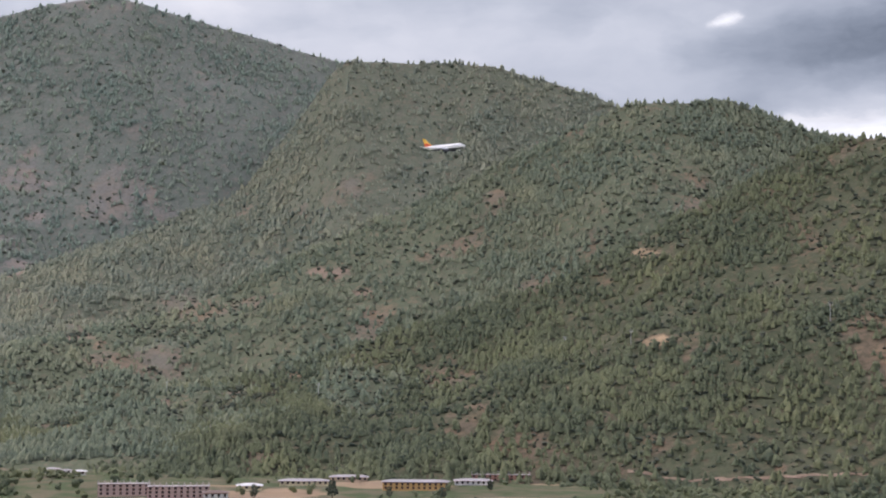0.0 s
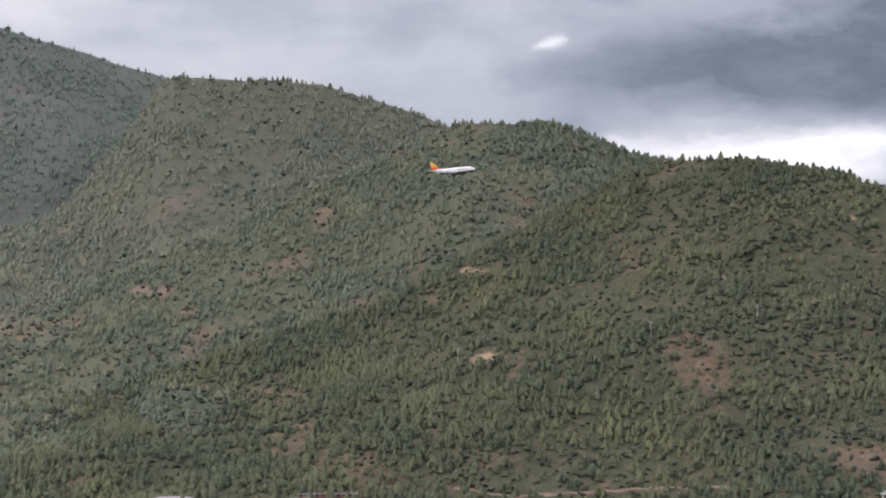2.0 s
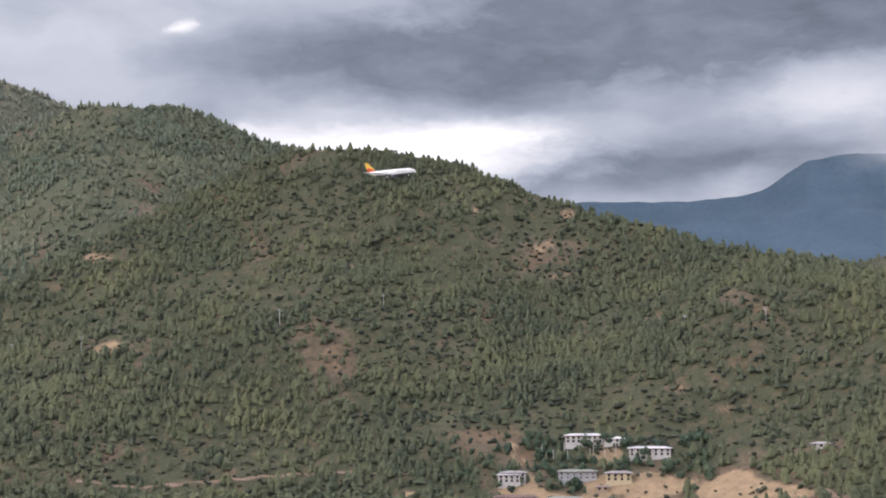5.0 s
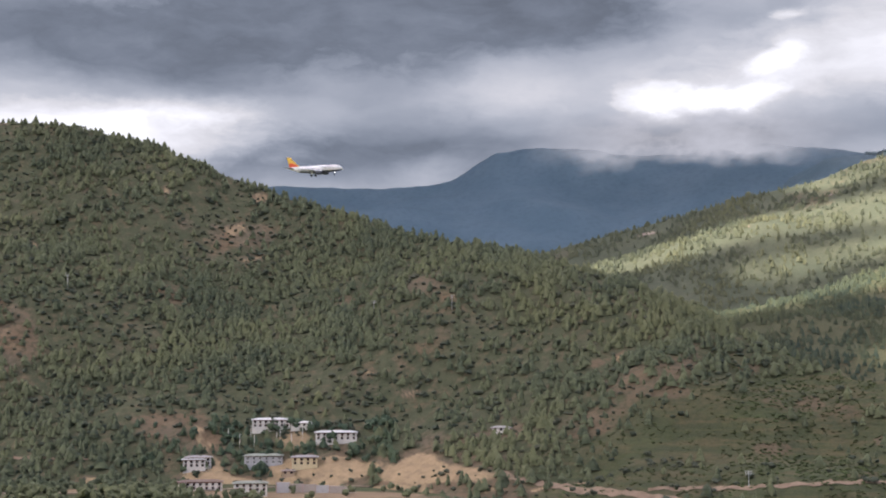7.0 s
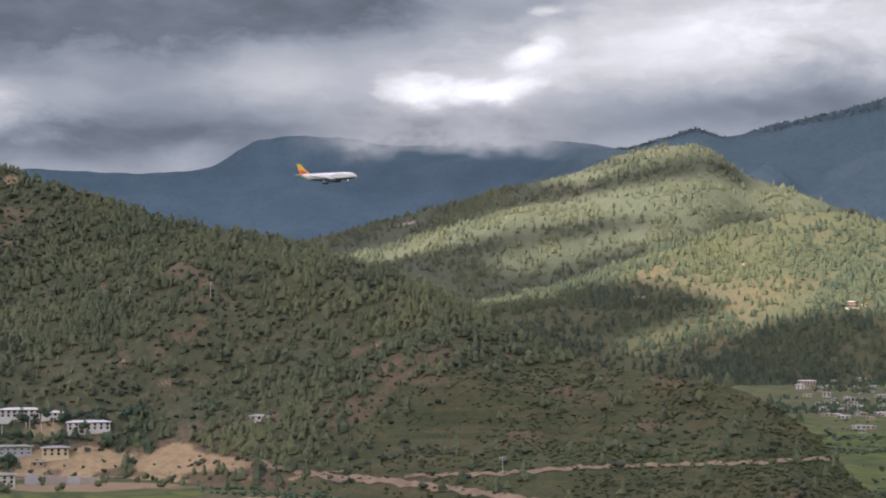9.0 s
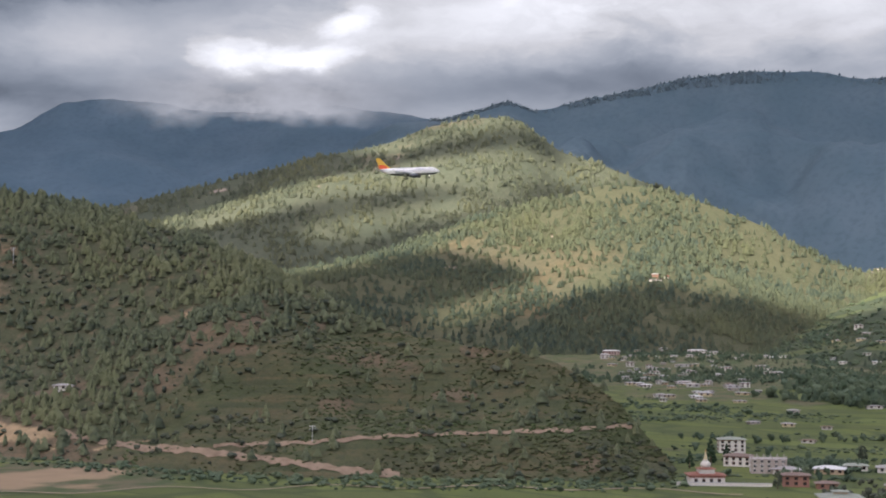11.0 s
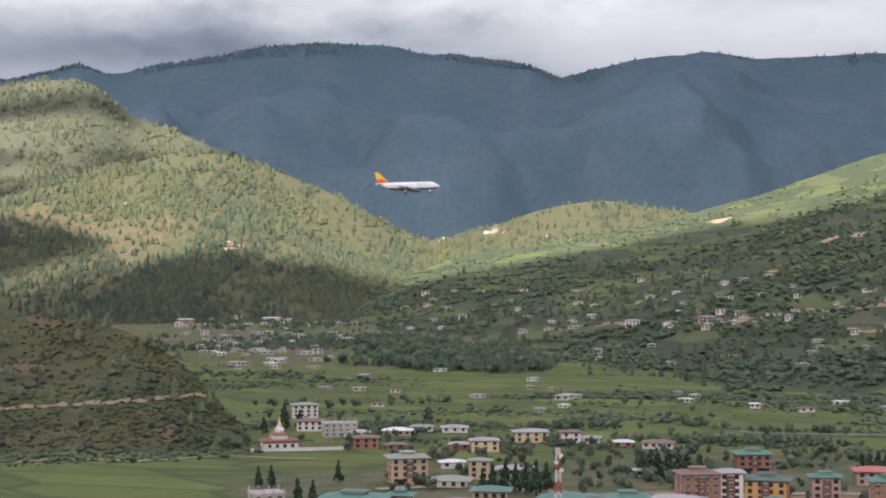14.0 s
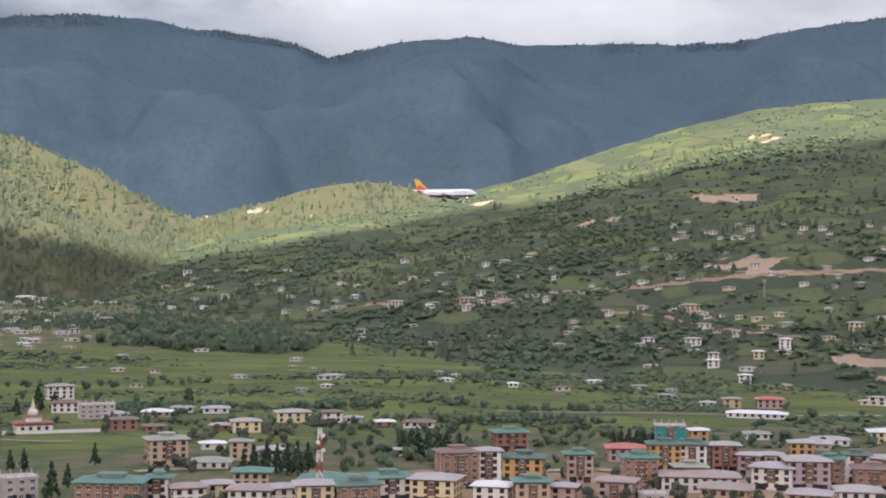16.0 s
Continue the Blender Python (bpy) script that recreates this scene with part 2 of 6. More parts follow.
def cloud_sky():
    """Broken rain cloud: u runs with the bearing, v with the height, in degrees."""
    s = Nodes("cloud_sky")
    uv = s.n("UVMap").outputs[0]
    flat = s.n("Mapping", Vector=uv, Scale=(0.1, 0.2, 1.0)).outputs[0]
    warp = s.n("TexNoise", Scale=2.4, Detail=7.0, Roughness=0.58, Vector=flat).outputs["Color"]
    sh = s.n("VectorMath", op="SUBTRACT")
    s.put(sh.inputs[0], warp), s.put(sh.inputs[1], (0.5, 0.5, 0.5))
    sc = s.n("VectorMath", op="MULTIPLY")
    s.put(sc.inputs[0], sh.outputs[0]), s.put(sc.inputs[1], (3.4, 1.3, 0.0))
    ad = s.n("VectorMath", op="ADD")
    s.put(ad.inputs[0], uv), s.put(ad.inputs[1], sc.outputs[0])
    xy = s.n("SeparateXYZ", Vector=ad.outputs[0])
    u, v = xy.outputs[0], xy.outputs[1]

    def blob(u0, v0, su, sv, tip=0.0):
        du = s.math("SUBTRACT", u, u0)
        dv = s.math("SUBTRACT", s.math("SUBTRACT", v, v0), s.math("MULTIPLY", du, tip))
        a, b = s.math("DIVIDE", du, su), s.math("DIVIDE", dv, sv)
        e = s.math("ADD", s.math("MULTIPLY", a, a), s.math("MULTIPLY", b, b))
        return s.math("POWER", 2.718, s.math("MULTIPLY", e, -1.0))

    puffs = s.n("TexNoise", Scale=1.1, Detail=6.0, Roughness=0.5, Vector=s.n("Mapping", Vector=ad.outputs[0], Scale=(0.1, 0.15, 1.0)).outputs[0]).outputs["Fac"]
    level = s.math("ADD", 0.405, s.math("MULTIPLY", s.math("SUBTRACT", puffs, 0.5), 0.27))
    fold = s.n("TexNoise", Scale=1.5, Detail=5.0, Roughness=0.45, Vector=s.n("Mapping", Vector=ad.outputs[0], Scale=(0.09, 0.22, 1.0), Location=(3.0, 1.0, 0.0)).outputs[0]).outputs["Fac"]
    level = s.math("ADD", level, s.ramp(fold, 0.4, 0.6, -0.05, 0.05))
    curl = s.n("TexNoise", Scale=4.6, Detail=7.0, Roughness=0.6, Vector=s.n("Mapping", Vector=ad.outputs[0], Scale=(0.1, 0.24, 1.0), Location=(7.0, 2.0, 0.0)).outputs[0]).outputs["Fac"]
    for k, spot, crisp in SKY_SPOTS:
        f = blob(*spot)
        if crisp:
            hard = s.ramp(s.math("ADD", f, s.math("MULTIPLY", s.math("SUBTRACT", curl, 0.5), 1.3)), 0.15, 1.05)
            hard = s.math("MULTIPLY", hard, s.ramp(f, 0.03, 0.3))
            f = s.math("ADD", s.math("MULTIPLY", f, 0.45 if crisp == 1 else 0.25), s.math("MULTIPLY", hard, 0.55 if crisp == 1 else 0.75))
        level = s.math("ADD", level, s.math("MULTIPLY", f, k))
    level = s.math("ADD", level, s.math("MULTIPLY", s.math("SUBTRACT", curl, 0.5), 0.075))
    level = s.math("MAXIMUM", level, s.math("ADD", 0.02, s.math("ADD", s.math("MULTIPLY", puffs, 0.2), s.math("MULTIPLY", curl, 0.15))))
    tint = s.mix(s.ramp(level, 0.2, 0.6), (0.8, 0.915, 1.08), (1.0, 0.995, 0.99))
    em = s.n("Emission", Color=tint, Strength=s.math("MULTIPLY", level, SKY_GAIN))
    s.t.links.new(em.outputs[0], s.out.inputs[0])
    return s.m


SKY_GAIN = 0.30
# more or less light; bearing, height, half width, half height, tilt; how sharp its edge
SKY_SPOTS = [
    (-0.36, (31.0, 14.0, 10.0, 2.2, -0.02), 1), (-0.14, (35.5, 12.6, 7.0, 1.5, 0.06), 1), (-0.1, (24.0, 12.2, 9.0, 1.7, -0.03), 1), (-0.18, (19.5, 12.0, 8.0, 1.5, -0.03), 1),
    (0.5, (20.0, 8.7, 7.0, 1.1, -0.05), 1), (0.3, (24.0, 9.5, 2.6, 0.6, 0.0), 1), (-0.14, (27.5, 7.6, 5.0, 1.1, 0.0), 0), (0.1, (33.5, 7.6, 2.0, 0.6, 0.1), 1), (0.12, (35.5, 10.6, 3.0, 1.2, 0.1), 1),
    (0.5, (41.4, 9.9, 1.4, 0.65, -0.1), 2), (0.46, (43.6, 9.7, 1.5, 0.6, 0.05), 2), (0.42, (45.3, 9.9, 1.2, 0.5, 0.15), 2), (0.4, (46.0, 11.3, 1.1, 0.45, 0.25), 2), (0.22, (43.8, 10.2, 4.0, 1.2, 0.05), 0), (-0.14, (45.5, 8.5, 8.0, 0.6, 0.02), 0),
    (0.34, (50.5, 11.6, 6.5, 1.6, 0.04), 1), (0.2, (55.0, 12.4, 5.0, 1.2, 0.0), 0), (-0.2, (31.0, 8.0, 5.5, 1.0, 0.0), 0), (0.36, (65.0, 12.0, 9.0, 2.0, 0.0), 1),
    (-0.16, (55.0, 9.2, 7.0, 0.8, 0.0), 0), (0.12, (-8.0, 14.0, 14.0, 3.0, 0.0), 0), (0.2, (80.0, 10.5, 14.0, 2.0, 0.0), 0), (0.3, (11.2, 13.6, 0.45, 0.26, 0.0), 1), (0.3, (47.0, 13.0, 0.7, 0.25, 0.0), 1),
    (-0.14, (64.3, 10.1, 1.6, 0.45, 0.05), 1), (-0.1, (67.4, 10.2, 0.9, 0.5, 0.0), 1),
]
CLOUD_SKY = cloud_sky()


# ---- shapes from arrays ----
def lattice(ix, iy, seed):
    h = (ix.astype(np.int64) * 374761393 + iy.astype(np.int64) * 668265263 + seed * 974711) & 0x7FFFFFFF
    h = ((h ^ (h >> 13)) * 1274126177) & 0x7FFFFFFF
    return ((h ^ (h >> 16)) & 0xFFFF) / 65535.0


def value_noise(x, y, seed):
    ix, iy = np.floor(x), np.floor(y)
    fx, fy = x - ix, y - iy
    fx, fy = fx * fx * (3 - 2 * fx), fy * fy * (3 - 2 * fy)
    a, b = lattice(ix, iy, seed), lattice(ix + 1, iy, seed)
    c, d = lattice(ix, iy + 1, seed), lattice(ix + 1, iy + 1, seed)
    return (a + (b - a) * fx) * (1 - fy) + (c + (d - c) * fx) * fy


def fbm(x, y, size, seed=1, octaves=4):
    """Smooth noise from 0 to 1, its largest swells size metres wide."""
    total, gain, weight = 0.0, 1.0, 0.0
    for k in range(octaves):
        total = total + gain * value_noise(x / size * 2**k + 17.3 * k, y / size * 2**k - 9.1 * k, seed + k)
        weight, gain = weight + gain, gain * 0.5
    return total / weight


def mesh_of(name, verts, faces, material, smooth=False):
    """A mesh from an array of places and an array of equal faces."""
    me = bpy.data.meshes.new(name)
    n = faces.shape[1]
    me.vertices.add(len(verts))
    me.vertices.foreach_set("co", np.ascontiguousarray(verts, dtype=np.float32).ravel())
    me.loops.add(faces.size)
    me.loops.foreach_set("vertex_index", np.ascontiguousarray(faces, dtype=np.int32).ravel())
    me.polygons.add(len(faces))
    me.polygons.foreach_set("loop_start", np.arange(0, faces.size, n, dtype=np.int32))
    me.polygons.foreach_set("loop_total", np.full(len(faces), n, dtype=np.int32))
    me.polygons.foreach_set("use_smooth", np.full(len(faces), smooth))
    me.update(calc_edges=True)
    me.materials.append(material)
    return me


def grid_faces(rows, cols):
    i = np.arange(rows - 1)[:, None] * cols + np.arange(cols - 1)[None, :]
    return np.stack([i, i + 1, i + cols + 1, i + cols], -1).reshape(-1, 4)


def with_cover(me, values, name="cover"):
    me.attributes.new(name, "FLOAT", "POINT").data.foreach_set("value", np.ascontiguousarray(values, dtype=np.float32).ravel())


# ---- the lie of the land ----
def valley_z(x, y):
    """The valley floor: flat by the river, rising to the hills' feet and to the lookout under the camera."""
    r = np.hypot(x, y)
    rise = np.maximum(0, r - 1000) * 0.03 + np.maximum(0, r - 2400) * 0.02
    bumps = (fbm(x, y, 160, 5) - 0.5) * 3.0 * np.clip((r - 350) / 200, 0, 1)
    return np.maximum(rise + bumps, EYE - 3.0 - 0.26 * r)


def spur_of(A, V):
    """Where the long hill turns into its dry grassy spur."""
    return np.clip((A - 38.5 - (V - 0.5) * 12) / 4, 0, 1)


class Hill:
    """A ridge seen from the lookout: by bearing, the slope up to its crest, the crest's distance and the foot's distance."""

    def __init__(self, crest, far, foot, relief=30.0, seed=1, swell=240.0, bow=1.0, jag=0.0):
        self.crest, self.far, self.foot = np.array(crest), np.array(far), np.array(foot)
        self.relief, self.seed, self.swell, self.bow = relief, seed, swell, bow
        self.jag, self.soft = jag, 0.2 if jag else 1.0
        self.a0, self.a1 = self.crest[0, 0], self.crest[-1, 0]

    def smooth(self, table, az):
        return sum(np.interp(az + d * self.soft, table[:, 0], table[:, 1]) for d in (-0.5, -0.25, 0, 0.25, 0.5)) / 5

    def at(self, az, v):
        """Places for arrays of bearings and of steps from the foot (0) over the crest (1) to the back."""
        far, foot = self.smooth(self.far, az), self.smooth(self.foot, az)
        r = foot + (far - foot) * v
        x, y = r * np.sin(np.radians(az)), r * np.cos(np.radians(az))
        fx, fy = foot * np.sin(np.radians(az)), foot * np.cos(np.radians(az))
        low = valley_z(fx, fy) - 6
        top = EYE + far * (self.smooth(self.crest, az) - 0.0008 + self.jag * (fbm(az, 0 * az, 1.6, self.seed + 3, 4) - 0.5))
        u = np.clip(v, 0, 1)
        z = low + (top - low) * (u**self.bow) - np.maximum(0, v - 1) * (far - foot) * 0.45
        hold = np.clip(4.2 * u * (1 - u), 0, 1)
        gully = 1 - np.abs(2 * fbm(x, y, self.swell, self.seed + 40, 3) - 1)
        z = z + hold * self.relief * ((fbm(x, y, self.swell, self.seed) - 0.5) * 1.6 - gully * 0.5 + 0.25)
        z = z + (fbm(x, y, 45, self.seed + 9, 3) - 0.5) * 7.0 * np.clip(3 * u, 0, 1)
        return x, y, z

    def spot(self, az, el):
        """The place on the near face at the bearing az where the line of sight rises by el; and how far up it lies."""
        v = np.linspace(0, 1, 200)
        x, y, z = self.at(np.full(200, float(az)), v)
        e = (z - EYE) / np.hypot(x, y)
        k = int(np.argmax(e >= el)) if (e >= el).any() else int(np.argmax(e))
        return Vector((x[k], y[k], z[k])), v[k]

    def spot_exact(self, az, el):
        """The same, between the steps."""
        v = np.linspace(0, 1, 400)
        x, y, z = self.at(np.full(400, float(az)), v)
        e = (z - EYE) / np.hypot(x, y)
        k = max(1, int(np.argmax(e >= el)))
        f = float(np.clip((el - e[k - 1]) / max(1e-6, e[k] - e[k - 1]), 0, 1))
        return [float(c[k - 1] + (c[k] - c[k - 1]) * f) for c in (x, y, z)], v[k]


def build_hill(name, hill, material, label, bare, step=0.14, rows=110):
    az = np.arange(hill.a0, hill.a1 + step, step)
    v = np.concatenate([np.linspace(0, 1, rows), np.linspace(1.03, 1.35, 10)])
    A, V = np.meshgrid(az, v)
    x, y, z = hill.at(A, V)
    me = mesh_of(name, np.stack([x, y, z], -1).reshape(-1, 3), grid_faces(*A.shape)[:, ::-1], material, True)
    with_cover(me, bare(A, V, x, y, (z - EYE) / np.hypot(x, y)))
    if hill is HILL_D:
        with_cover(me, spur_of(A, V), "dry")
    return tagged(new(name, me), label, "hill", kind="structure")


HILL_A = Hill([(-24, 0.215), (-17.2, 0.231), (-15.9, 0.241), (-13.2, 0.251), (-11.7, 0.248), (-10.8, 0.242), (-7.5, 0.228), (-4.2, 0.213), (-1.9, 0.193), (2, 0.16), (8, 0.1)],
              [(-24, 2650), (8, 2500)], [(-24, 1850), (8, 1800)], 70, 3, 380)
HILL_B = Hill([(-24, 0.02), (-16.9, 0.059), (-12.8, 0.085), (-7.9, 0.12), (-5.5, 0.176), (-4.2, 0.213), (-1.1, 0.213), (2.1, 0.211), (3.9, 0.201), (5.7, 0.191), (6.9, 0.182), (9.2, 0.153), (14, 0.09)],
              [(-24, 1950), (-6, 2150), (14, 2150)], [(-24, 1400), (-8, 1450), (0, 1500), (14, 1550)], 70, 7, 260)
HILL_C = Hill([(-24, -0.01), (-17, 0.01), (-10, 0.04), (-4.1, 0.09), (0.3, 0.126), (3.7, 0.154), (6.9, 0.181), (8.3, 0.186), (11.3, 0.184), (13.3, 0.169), (14.7, 0.159), (16, 0.155), (22, 0.11), (28, 0.06)],
              [(-24, 1650), (-4, 1800), (28, 1850)], [(-24, 1160), (-6, 1170), (0, 1240), (6, 1320), (28, 1380)], 62, 11, 230)
HILL_D = Hill([(-24, -0.052), (-14, -0.03), (-6, 0.0), (4.9, 0.064), (8.6, 0.099), (11.6, 0.127), (14.3, 0.15), (15.6, 0.156), (17, 0.158), (19.2, 0.154), (22.5, 0.142), (25.8, 0.119),
               (27.9, 0.105), (30, 0.096), (32.1, 0.085), (35.7, 0.073), (38.4, 0.063), (40.5, 0.052), (42.2, 0.04), (44, 0.023), (45.7, 0.011), (47.3, -0.005), (49.5, -0.015),
               (51.6, -0.022), (54, -0.026), (55.5, -0.043), (57.2, -0.062), (58.5, -0.087), (59.6, -0.115)],
              [(-24, 1420), (5, 1520), (15, 1600), (25, 1500), (35, 1300), (45, 1080), (52, 950), (59.6, 830)],
              [(-24, 1180), (3, 1080), (20, 1030), (30, 985), (35, 880), (40, 800), (46, 755), (50, 748), (56, 750), (59.6, 770)], 44, 19, 200)
HILL_E = Hill([(33, 0.055), (37.2, 0.073), (40.8, 0.088), (44, 0.104), (47.7, 0.118), (49.9, 0.133), (52.1, 0.138), (53.6, 0.13), (54.3, 0.115), (56.1, 0.105), (58.3, 0.09), (61, 0.07), (66, 0.03)],
              [(33, 3300), (66, 3300)], [(33, 2350), (66, 2500)], 90, 23, 420)
HILL_F = Hill([(36, 0.005), (38.9, 0.018), (44.1, 0.03), (47.9, 0.045), (51.6, 0.07), (55.2, 0.085), (56.1, 0.091), (58.3, 0.089), (60.5, 0.076), (62.7, 0.059), (64.8, 0.038), (66.3, 0.03), (70, 0.018), (75, 0.0)],
              [(36, 2600), (56, 2750), (75, 2600)], [(36, 1900), (52, 2050), (62, 2150), (75, 2200)], 60, 29, 330)
HILL_G = Hill([(60, 0.01), (66.1, 0.031), (68.4, 0.04), (70.8, 0.054), (72.6, 0.058), (74.4, 0.054), (76.1, 0.049), (80, 0.04), (86, 0.02)],
              [(60, 3150), (86, 3150)], [(60, 2500), (86, 2500)], 40, 31, 300)
HILL_H = Hill([(62, -0.02), (66.5, 0.016), (69, 0.026), (71.7, 0.033), (75, 0.043), (77.2, 0.053), (79.4, 0.063), (81.6, 0.078), (84.9, 0.095), (88.1, 0.108), (90.8, 0.112), (95, 0.115), (101, 0.12)],
              [(62, 2350), (75, 2500), (101, 2400)], [(62, 1900), (66, 1650), (72, 1330), (78, 1080), (85, 1060), (93, 980), (101, 950)], 36, 37, 280, 1.15)
RANGE = Hill([(40, 0.05), (44, 0.095), (48.1, 0.134), (50.3, 0.136), (51.6, 0.142), (52.5, 0.147), (53.6, 0.142), (55.6, 0.148), (57.6, 0.155), (59.6, 0.163), (61.4, 0.166), (64.7, 0.164), (66.2, 0.1585), (68.5, 0.156), (70, 0.152),
              (71.3, 0.142), (73.9, 0.153), (76.8, 0.157), (78.7, 0.151), (82.5, 0.152), (87, 0.152), (89.6, 0.16), (92.6, 0.166), (101, 0.17)],
             [(40, 4300), (101, 4300)], [(40, 3150), (101, 3000)], 330, 43, 480, 1.0, 0.004)
PEAK = Hill([(18, 0.112), (27.6, 0.118), (32, 0.117), (33.7, 0.123), (35.4, 0.142), (37.2, 0.145), (39.4, 0.143), (40.2, 0.139), (42.6, 0.138), (43.6, 0.142), (45.9, 0.145), (47.4, 0.141), (49.6, 0.136), (52.6, 0.13), (58, 0.12)],
            [(18, 4550), (58, 4550)], [(18, 3400), (58, 3400)], 200, 47, 700, 1.0, 0.0025)


# scars and cuttings: bearing, slope up, half width in degrees, half height
SCARS_WEST = [(-15.5, 0.121, 0.88, 0.0097), (-15.5, 0.101, 0.66, 0.0069), (-6.8, 0.126, 0.55, 0.0039), (-7.8, 0.118, 0.27, 0.0031), (-16.4, 0.065, 0.88, 0.0069), (-3.2, 0.052, 0.55, 0.0046), (-7.9, -0.016, 0.77, 0.0085), (-5.8, -0.006, 0.66, 0.0069), (-10.7, -0.022, 0.44, 0.0054), (-4.6, -0.022, 0.66, 0.0062), (-13.7, 0.019, 1.11, 0.0069), (-4.9, 0.067, 1.77, 0.0069), (6.4, -0.031, 0.66, 0.0069), (8.1, 0.023, 0.88, 0.0054), (4.8, -0.012, 0.8, 0.003), (-14.6, -0.041, 1.33, 0.0039)]
SCARS_HILL = [(25.1, 0.089, 1.00, 0.0054), (22.5, 0.115, 0.44, 0.0085), (17.6, 0.076, 0.31, 0.0054), (21.1, 0.009, 0.77, 0.0062), (17.5, 0.02, 0.2, 0.0016), (25.5, 0.069, 0.88, 0.0077), (22.3, 0.136, 0.27, 0.0023), (7.9, 0.080, 0.88, 0.0039), (29.8, -0.011, 1.99, 0.0054), (13.2, -0.066, 0.9, 0.012), (26.1, 0.109, 0.40, 0.0039), (9.9, 0.165, 0.35, 0.0035), (27.5, -0.056, 1.11, 0.0077), (31.5, -0.022, 1.33, 0.0062)]
SCARS_SPUR = [(33.1, -0.077, 2.7, 0.0120), (35.8, -0.084, 1.00, 0.0054), (40.0, -0.000, 0.44, 0.0039), (20.5, -0.083, 1.33, 0.0039), (24.1, -0.062, 0.88, 0.0085), (28.8, -0.074, 2.65, 0.0085), (26.0, -0.086, 3.2, 0.007), (23.5, -0.078, 1.4, 0.006), (31.5, -0.090, 2.65, 0.0054)]
ROCKS_SPUR = [(51.5, -0.023, 0.45, 0.003), (41.7, -0.0205, 0.8, 0.004), (39.5, -0.002, 0.5, 0.005), (44.8, -0.009, 0.6, 0.0025), (55.6, -0.1, 1.0, 0.007), (53.6, -0.095, 0.6, 0.005), (43.0, -0.005, 2.2, 0.0012), (47.5, -0.03, 0.5, 0.003), (50.5, -0.055, 0.6, 0.003), (46.0, -0.06, 0.5, 0.003)]
SCARS_ROAD = [(34.1, -0.077, 1.88, 0.0077), (37.4, -0.087, 1.33, 0.0046), (34.6, -0.108, 2.43, 0.0062)]
SCARS_FARM = [(87.5, 0.004, 1.22, 0.0046), (88.8, -0.003, 2.43, 0.0027), (77.1, -0.024, 1.44, 0.0035), (82.6, -0.028, 1.22, 0.0027), (85.3, -0.029, 0.55, 0.0031), (91.5, -0.061, 0.88, 0.0046), (83.4, -0.014, 1.55, 0.0019), (79.0, 0.011, 0.44, 0.0035), (88.8, -0.077, 1.11, 0.0023), (92.1, -0.072, 0.88, 0.0023), (81.9, 0.032, 1.33, 0.0039), (86.8, 0.047, 1.11, 0.0035), (78.2, -0.007, 0.88, 0.0019)]
ROCKS_EAST = [(41.3, 0.084, 0.34, 0.0026), (45.2, 0.088, 0.3, 0.0018), (48.1, 0.108, 0.3, 0.002), (48.6, 0.021, 0.5, 0.0025), (50.3, 0.033, 0.35, 0.0016), (54.3, 0.055, 0.3, 0.0018), (68.5, 0.037, 0.44, 0.0039)]
CLEARINGS = [(66.3, 0.031, 0.31, 0.0015), (70.4, 0.036, 0.44, 0.0039), (68.8, 0.037, 0.31, 0.0027), (77.5, 0.043, 0.66, 0.0019), (88.3, 0.087, 0.88, 0.0027)]


def scarred(cover, A, e, x, y, scars):
    """Cover with the scars cut out of it, ragged at their edges."""
    ragged = (fbm(x, y, 26, 53) - 0.42) * 5.0 + (fbm(x, y, 90, 57) - 0.5) * 3.0
    for az, el, w, h in scars:
        near = ((A - az) / w) ** 2 + ((e - el) / h) ** 2 + ragged * (0.3 if w > 2.2 else 1.5)
        cover = np.minimum(cover, np.clip((near - 0.45) * 0.9, 0.0, 1))
    return cover


def patchy(size, seed, level=0.5, gain=4.0, scars=()):
    return lambda A, V, x, y, e: scarred(np.clip((fbm(x, y, size, seed) - level) * gain + 0.5, 0.25, 1), A, e, x, y, scars)


def scrubby(A, e):
    """Broad stretches of worn scrub between the woods: by bearing, slope up, half width and half height."""
    f = 0.0 * A
    for az, el, w, h in ((-10, 0.005, 8, 0.05), (-15, 0.11, 3, 0.025), (-1, -0.02, 5, 0.03), (19, 0.02, 5, 0.025), (25.3, 0.085, 3.6, 0.03), (29, -0.03, 7, 0.035), (12, -0.055, 7, 0.02), (8, 0.09, 2.5, 0.015), (14, 0.06, 3, 0.02), (17.5, 0.1, 5, 0.03), (21.5, -0.035, 5, 0.022), (33, 0.02, 3, 0.02)):
        f = np.maximum(f, np.clip(1.6 * (1 - ((A - az) / w) ** 2 - ((e - el) / h) ** 2), 0, 1))
    return f


def near_cover(A, V, x, y, e):
    """Worn earth low on the slopes and in scars; thick growth above."""
    f = (fbm(x, y, 70, 61) - 0.36) * 4.5 + 0.6 + (V - 0.4) * 0.8
    f = np.clip(f + 0.15 * np.clip((A - 40) / 8, 0, 1) - 0.36 * scrubby(A, e), 0.22, 1)
    f = np.maximum(scarred(f, A, e, x, y, [(a, b, w * 0.7, h * 0.7) for a, b, w, h in SCARS_WEST + SCARS_HILL]), 0.1)
    f = np.maximum(scarred(f, A, e, x, y, ROCKS_SPUR), np.minimum(f, 0.21))
    return scarred(f, A, e, x, y, [(a, b, w * 1.3, h * 1.3) for a, b, w, h in SCARS_SPUR + SCARS_ROAD])


